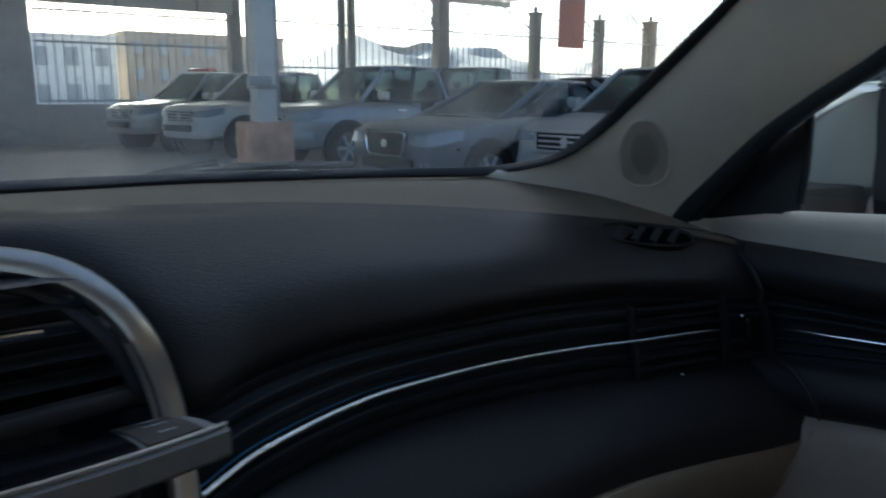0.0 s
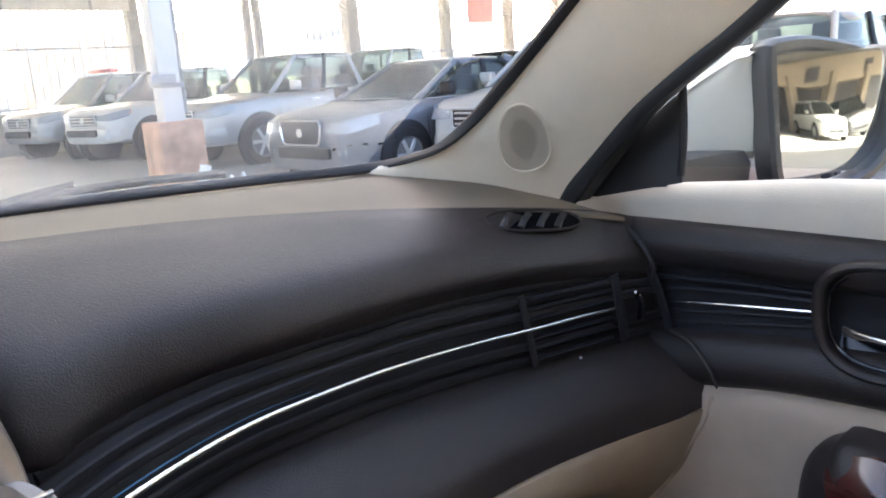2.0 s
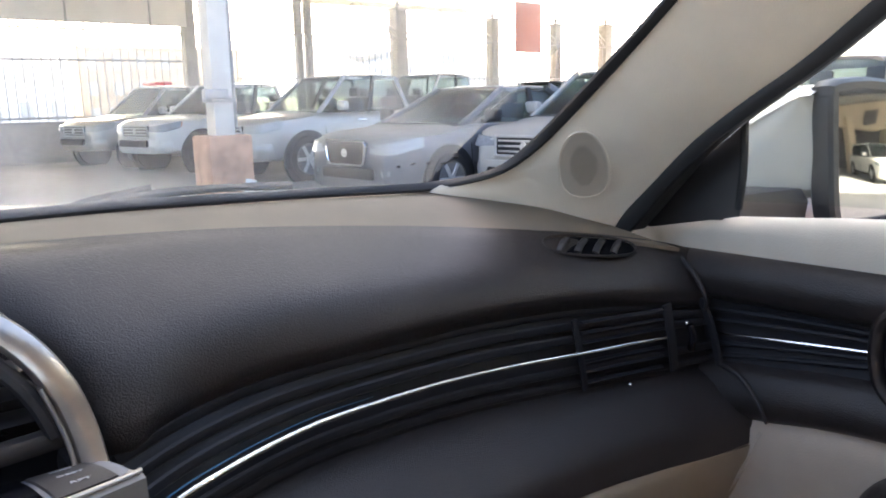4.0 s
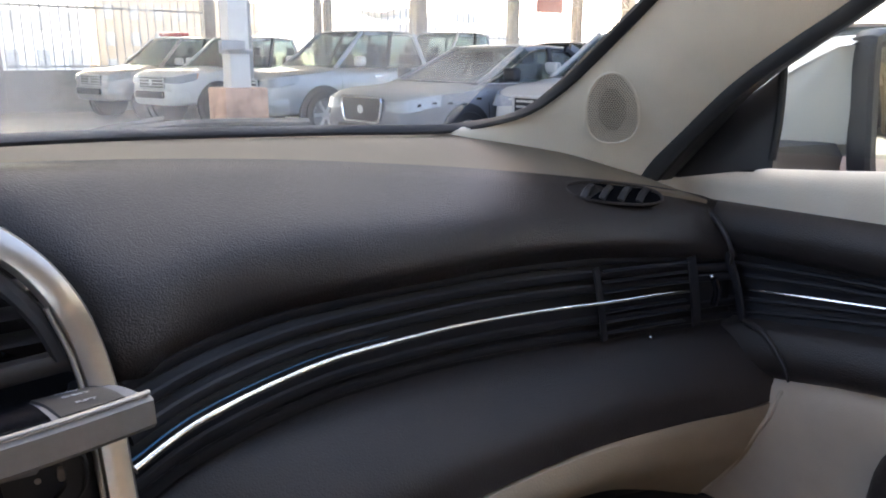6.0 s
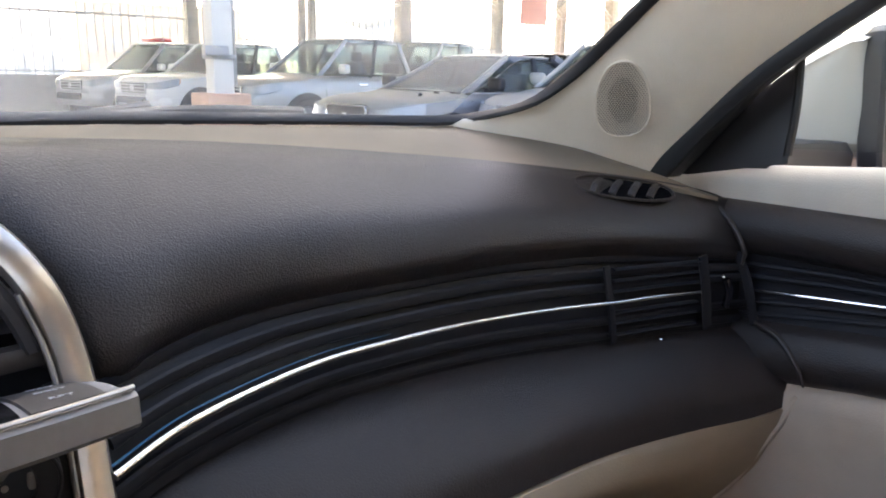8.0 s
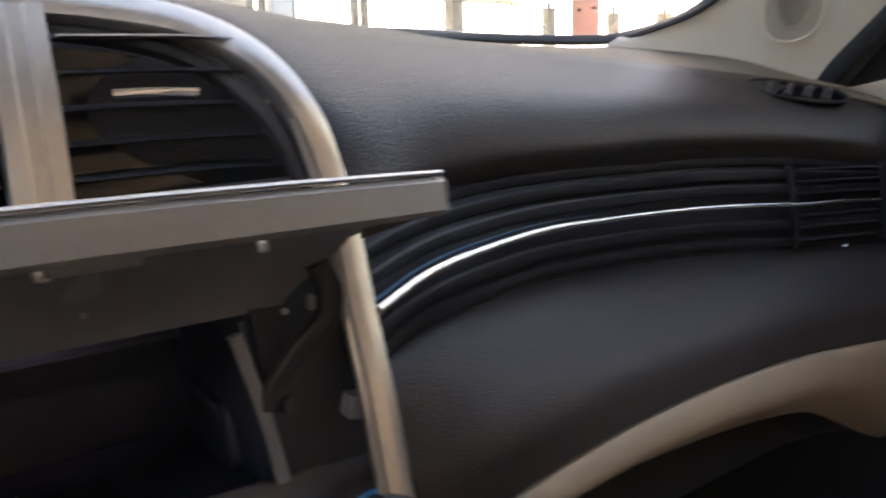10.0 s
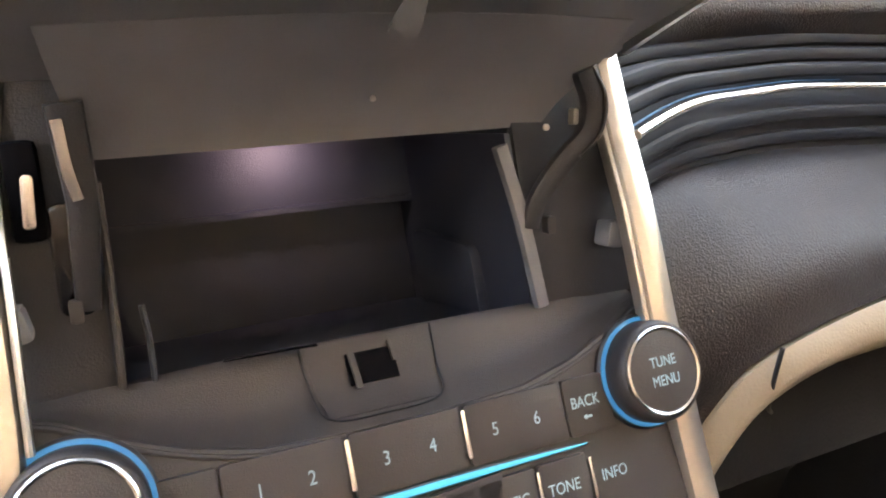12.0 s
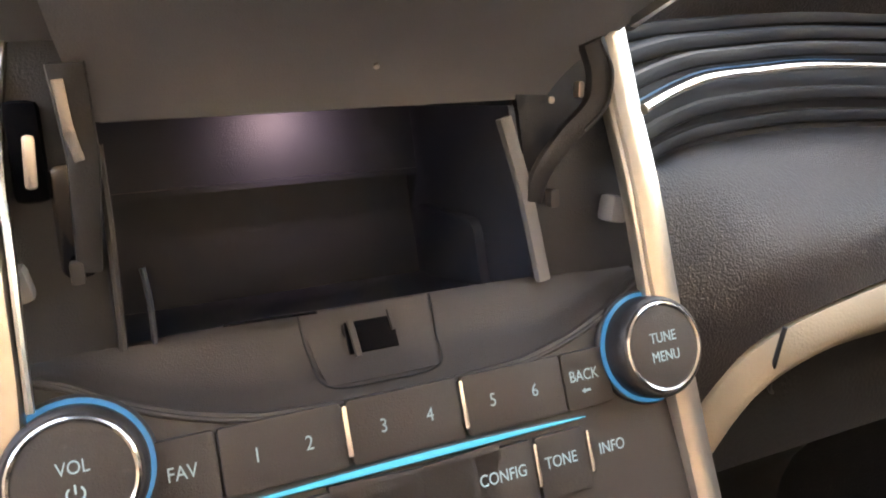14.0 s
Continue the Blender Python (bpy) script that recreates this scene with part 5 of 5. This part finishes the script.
    for s in (1, -1):
        for k, u in enumerate(cuts):
            thick_ = .085 if k in (0,) else (.16 if kind != "pickup" and k == len(cuts) - 1 else .09)
            line_ = [at(u, t) for t in (0, .25, .5, .75, 1.0)]
            part("pillar", sweep([(s * a, q, r) for a, q, r in line_], 8, oval(thick_, .05, 8, 3), (s, 0, .2)), paint if k in (0, len(cuts) - 1) else RUBBER, c)
            if k:
                u0, u1 = cuts[k - 1], u
                g = [[(s * a, q, r) for a, q, r in (at(u0 + (u1 - u0) * v, t, -.012) for v in (0, .5, 1))] for t in (.02, .35, .7, 1.0)]
                part("side_glass", surf(g, 5, 6, .006, (-s, 0, 0)), glass, c)
        part("waist_trim", sweep([(s * (a + .012), q, r) for a, q, r in (at(v, .045) for v in (.03, .3, .6, .9))], 12, oval(.022, .016, 6), (s, 0, 0)), CHROME if "chrome" in extras else RUBBER, c)
        if "chrome" in extras:
            part("window_trim", sweep([(s * (a + .014), q, r) for a, q, r in (at(v, t) for v, t in ((.03, .05), (.07, .5), (.14, .88), (.4, .95), (.7, .93), (.90, .62), (.95, .1)))], 40, oval(.018, .014, 6), (s, 0, 0)), CHROME, c, "bright trim round the side windows")
        mir = part("wing_mirror", box(s * (hw + .08), scr - .42, belt + .10, .22, .12, .16, .05, 3), RUBBER if "chrome" in extras else (ALLOY if kind == "pickup" else paint), c)
        part("mirror_stalk", box(s * (hw - .04), scr - .42, belt + .03, .14, .06, .05, .015), RUBBER, mir)
        for u_ in (.40, .74):
            part("door_handle", box(s * (hw * .995), at(u_, 0)[1], belt - .16, .05, .19, .035, .012), CHROME if kind == "pickup" else paint, c)
        for u_ in cuts[1:-1] + (.02,):
            yj = at(u_, 0)[1]
            part("door_joint", sweep([(s * (hw * .955 + .012), yj, belt - .09), (s * (hw + .006), yj, clear + (belt - clear) * .55), (s * (hw * .99 + .004), yj, clear + .16)], 10, oval(.012, .010, 6), (s, 0, 0)), RUBBER, c)
        part("sill_trim", sweep([(s * hw * .97, arches[0] - .45, clear + .07), (s * hw * .985, 0, clear + .06), (s * hw * .97, arches[1] + .45, clear + .07)], 8, oval(.10, .05, 8, 3), (s, 0, 0)), RUBBER, c)
        for yy_ in ((at(cuts[1], 0)[1] + .18), (at(cuts[1], 0)[1] - .75)):
            seat_ = part("seat_back", box(s * hw * .42, yy_ - .25, belt + .02, .46, .14, .42, .05, 2), CABIN, c)
            part("headrest", box(s * hw * .42, yy_ - .28, belt + .32, .24, .09, .17, .04, 2), CABIN, seat_)
    ws_rows = []
    for t in (.0, .25, .5, .75, 1.0):
        px, py, pz = at(0, t, -.02)
        ws_rows.append([(-px, py, pz), (-px * .6, py + .075, pz), (0, py + .10, pz), (px * .6, py + .075, pz), (px, py, pz)])
    part("windscreen", surf(ws_rows, 12, 8, .008, (0, -1, 0)), glass, c)
    part("cowl", surf([[(k_ * at(0, 0)[0], at(0, 0)[1] + .12 * (1 - k_ * k_) + .06, belt - .005 + .02 * (1 - k_ * k_)) for k_ in (-1, -.5, 0, .5, 1)], [(k_ * at(0, 0)[0], at(0, 0)[1] + .10 * (1 - k_ * k_) - .08, belt + .012) for k_ in (-1, -.5, 0, .5, 1)]], 10, 4, .03, (0, 0, -1)), RUBBER, c)
    rg = []
    for t in (.02, .35, .7, 1.0):
        px, py, pz = at(1, t, -.02)
        rg.append([(-px, py, pz), (0, py - .06, pz), (px, py, pz)])
    part("rear_glass", surf(rg, 8, 6, .008, (0, 1, 0)), glass, c)
    # front: grille, lamps, bumper
    fy = f + .012
    gw, gh = (.74, .28) if kind == "sedan" else (.82, .22)
    gm_ = Matrix.Translation((0, fy + .005, nose - .20)) @ pose(0, 0, 0, 90, 0, 180)
    ring = rounded(gw, gh, .03, 4)
    if kind == "sedan":
        ring = [(a * (1.0 + .55 * bb), bb) for a, bb in rounded(gw, gh, .07, 4)]
    part("grille", prism(ring, gm_, .05, .006), RUBBER, c, "dark grille")
    go = [tuple(gm_ @ Vector((a, bb, .004))) for a, bb in ring]
    part("grille_frame", sweep(go + go[:2], 60, oval(.034, .026, 6), (0, 1, 0)), CHROME if "chrome" in extras else ALLOY, c, "bright grille frame")
    for k in range(0 if kind == "sedan" else 3):
        part("grille_bar", box(0, fy + .008, nose - .20 - gh * .27 + gh * .27 * k, gw * .9, .02, .022, .004), ALLOY if kind != "sedan" else CHROME, c)
    part("badge", lathe([(.05, 0), (.05, .01), (0, .014)], 16, gm_ @ Matrix.Translation((0, 0, .012))), ALLOY, c)
    for s in (1, -1):
        part("headlamp", surf([[(s * hw * .46, fy - .035, nose - .11), (s * hw * .80, fy - .075, nose - .075), (s * hw * .97, fy - .40, nose - .015)], [(s * hw * .48, fy - .005, nose - .20), (s * hw * .84, fy - .055, nose - .21), (s * hw * 1.0, fy - .36, nose - .14)]], 10, 5, .06, (0, -1, 0)), HEADLAMP, c, "clear headlamp")
        if "amber" in extras:
            part("indicator", surf([[(s * hw * .90, fy - .22, nose - .07), (s * hw * .97, fy - .44, nose - .02)], [(s * hw * .91, fy - .20, nose - .15), (s * hw * .975, fy - .40, nose - .12)]], 4, 4, .05, (0, -1, 0)), AMBER, c, "amber indicator")
        part("fog_lamp", lathe([(.06, 0), (.06, .03), (.04, .035), (0, .03)], 16, Matrix.Translation((s * hw * .72, fy - .07, clear + .22)) @ pose(0, 0, 0, -90, 0, s * -15)), HEADLAMP, c)
        part("tail_lamp", box(s * hw * .82, b + .04, belt - .22, .22, .08, .22, .02), REDLENS, c)
    if kind != "sedan":
        part("bumper", surf([[(-hw * .93, fy - .22, nose - .38), (-hw * .7, fy - .03, nose - .37), (0, fy + .06, nose - .36), (hw * .7, fy - .03, nose - .37), (hw * .93, fy - .22, nose - .38)], [(-hw * .95, fy - .22, nose - .48), (-hw * .72, fy - .01, nose - .48), (0, fy + .085, nose - .48), (hw * .72, fy - .01, nose - .48), (hw * .95, fy - .22, nose - .48)], [(-hw * .92, fy - .25, clear + .04), (-hw * .7, fy - .06, clear + .02), (0, fy + .02, clear), (hw * .7, fy - .06, clear + .02), (hw * .92, fy - .25, clear + .04)]], 16, 8, .05, (0, -1, 0)), paint, c)
    part("lower_intake", prism(rounded(W * .52, .13, .03, 3), Matrix.Translation((0, fy + (.085 if kind != "sedan" else .0), clear + .20)) @ pose(0, 0, 0, 90, 0, 180), .05, .004), RUBBER, c)
    if kind == "pickup":
        part("bed_floor", box(0, b + .155 * L, belt - .045, W * .86, L * .26, .02), BLACK, c)
    if "lightbar" in extras:
        part("roof_light", box(0, scr - 1.0, H + .05, .9, .22, .09, .03), REDLENS, c, "red roof light")
    # wheels
    for yw in arches:
        for s in (1, -1):
            mw = Matrix.Translation((s * (hw - .09), yw, wheel)) @ pose(0, 0, 0, 0, 90 * s, 0)
            # black disc proud of the body stands in for the shaded wheel well
            part("arch_shade", lathe([(wheel + .085, .055), (wheel + .085, .112), (wheel + .065, .122), (0, .118)], 28, mw), RUBBER, c)
            whl = part("wheel", lathe([(wheel * .66, .02), (wheel * .95, .03), (wheel, .06), (wheel, .11), (wheel * .95, .135), (wheel * .70, .140), (wheel * .66, .12)], 32, mw), RUBBER, c, "black tyre")
            part("rim", lathe([(wheel * .68, .122), (wheel * .66, .138), (wheel * .60, .130), (wheel * .56, .112), (0, .108)], 28, mw), RIM, whl)
            for k in range(6):
                part("spoke", box(0, 0, 0, wheel * .15, wheel * .56, .022, .006, 1, mw @ pose(0, 0, 0, 0, 0, 60 * k) @ Matrix.Translation((0, wheel * .34, .128))), ALLOY, whl)
            part("hub", lathe([(wheel * .14, .118), (wheel * .13, .140), (0, .144)], 14, mw), ALLOY, whl)
    c.matrix_world = pose(x, y, gz(x, y) + .02, 0, 0, heading)
    return c


def parked(fx, fy, heading, L, **kw):
    """Stand a car with the middle of its front at (fx, fy)."""
    a = radians(heading)
    return car(fx + math.sin(a) * L / 2, fy - math.cos(a) * L / 2, heading, L, **kw)


HD = 105
parked(4.85, 7.35, 95, 4.67, W=1.85, H=1.44, belt=.96, nose=.86, paint=PAINT_DARK, label="dusty dark grey sedan with a chrome-framed mesh grille", extras=("chrome",))
parked(6.05, 5.55, 97, 4.7, W=1.85, H=1.60, belt=1.02, nose=.92, paint=PAINT_CHAMPAGNE, label="dusty champagne white crossover with a barred grille", kind="suv")
parked(5.25, 11.6, 97, 5.1, W=1.88, H=1.80, belt=1.15, nose=1.04, paint=PAINT_STEEL, label="dusty grey-silver four-door pickup truck", kind="pickup", wheel=.39, clear=.38)
parked(4.80, 14.95, HD, 5.0, W=1.76, H=1.78, belt=1.14, nose=1.05, paint=PAINT_WHITE, label="white four-door pickup truck with amber indicators", kind="pickup", wheel=.40, clear=.42, extras=("amber",))
parked(4.35, 17.7, HD, 5.0, W=1.80, H=1.82, belt=1.16, nose=1.05, paint=PAINT_SILVER, label="silver pickup truck with a red roof light", kind="pickup", wheel=.39, clear=.42, extras=("lightbar",))
parked(9.6, 14.0, HD, 5.0, W=1.85, H=2.0, belt=1.25, nose=1.1, paint=PAINT_STEEL, label="grey pickup truck in the second row", kind="pickup", wheel=.38, clear=.34)
parked(11.6, 11.8, HD, 4.7, W=1.85, H=1.76, belt=1.10, nose=.95, paint=PAINT_DARK, label="dusty grey crossover in the second row", kind="suv")
parked(5.0, 2.55, 98, 4.7, W=1.85, H=1.53, belt=1.02, nose=.88, paint=PAINT_TAN, label="dusty bronze crossover parked beside", kind="suv")
parked(9.2, -6.6, 20, 4.7, W=1.86, H=1.66, belt=1.03, nose=.9, paint=PAINT_WHITE, label="white crossover parked behind, seen in the mirror", kind="suv")
parked(13.0, -7.5, 20, 4.7, W=1.86, H=1.66, belt=1.03, nose=.9, paint=PAINT_GREY, label="dark crossover parked behind", kind="suv")
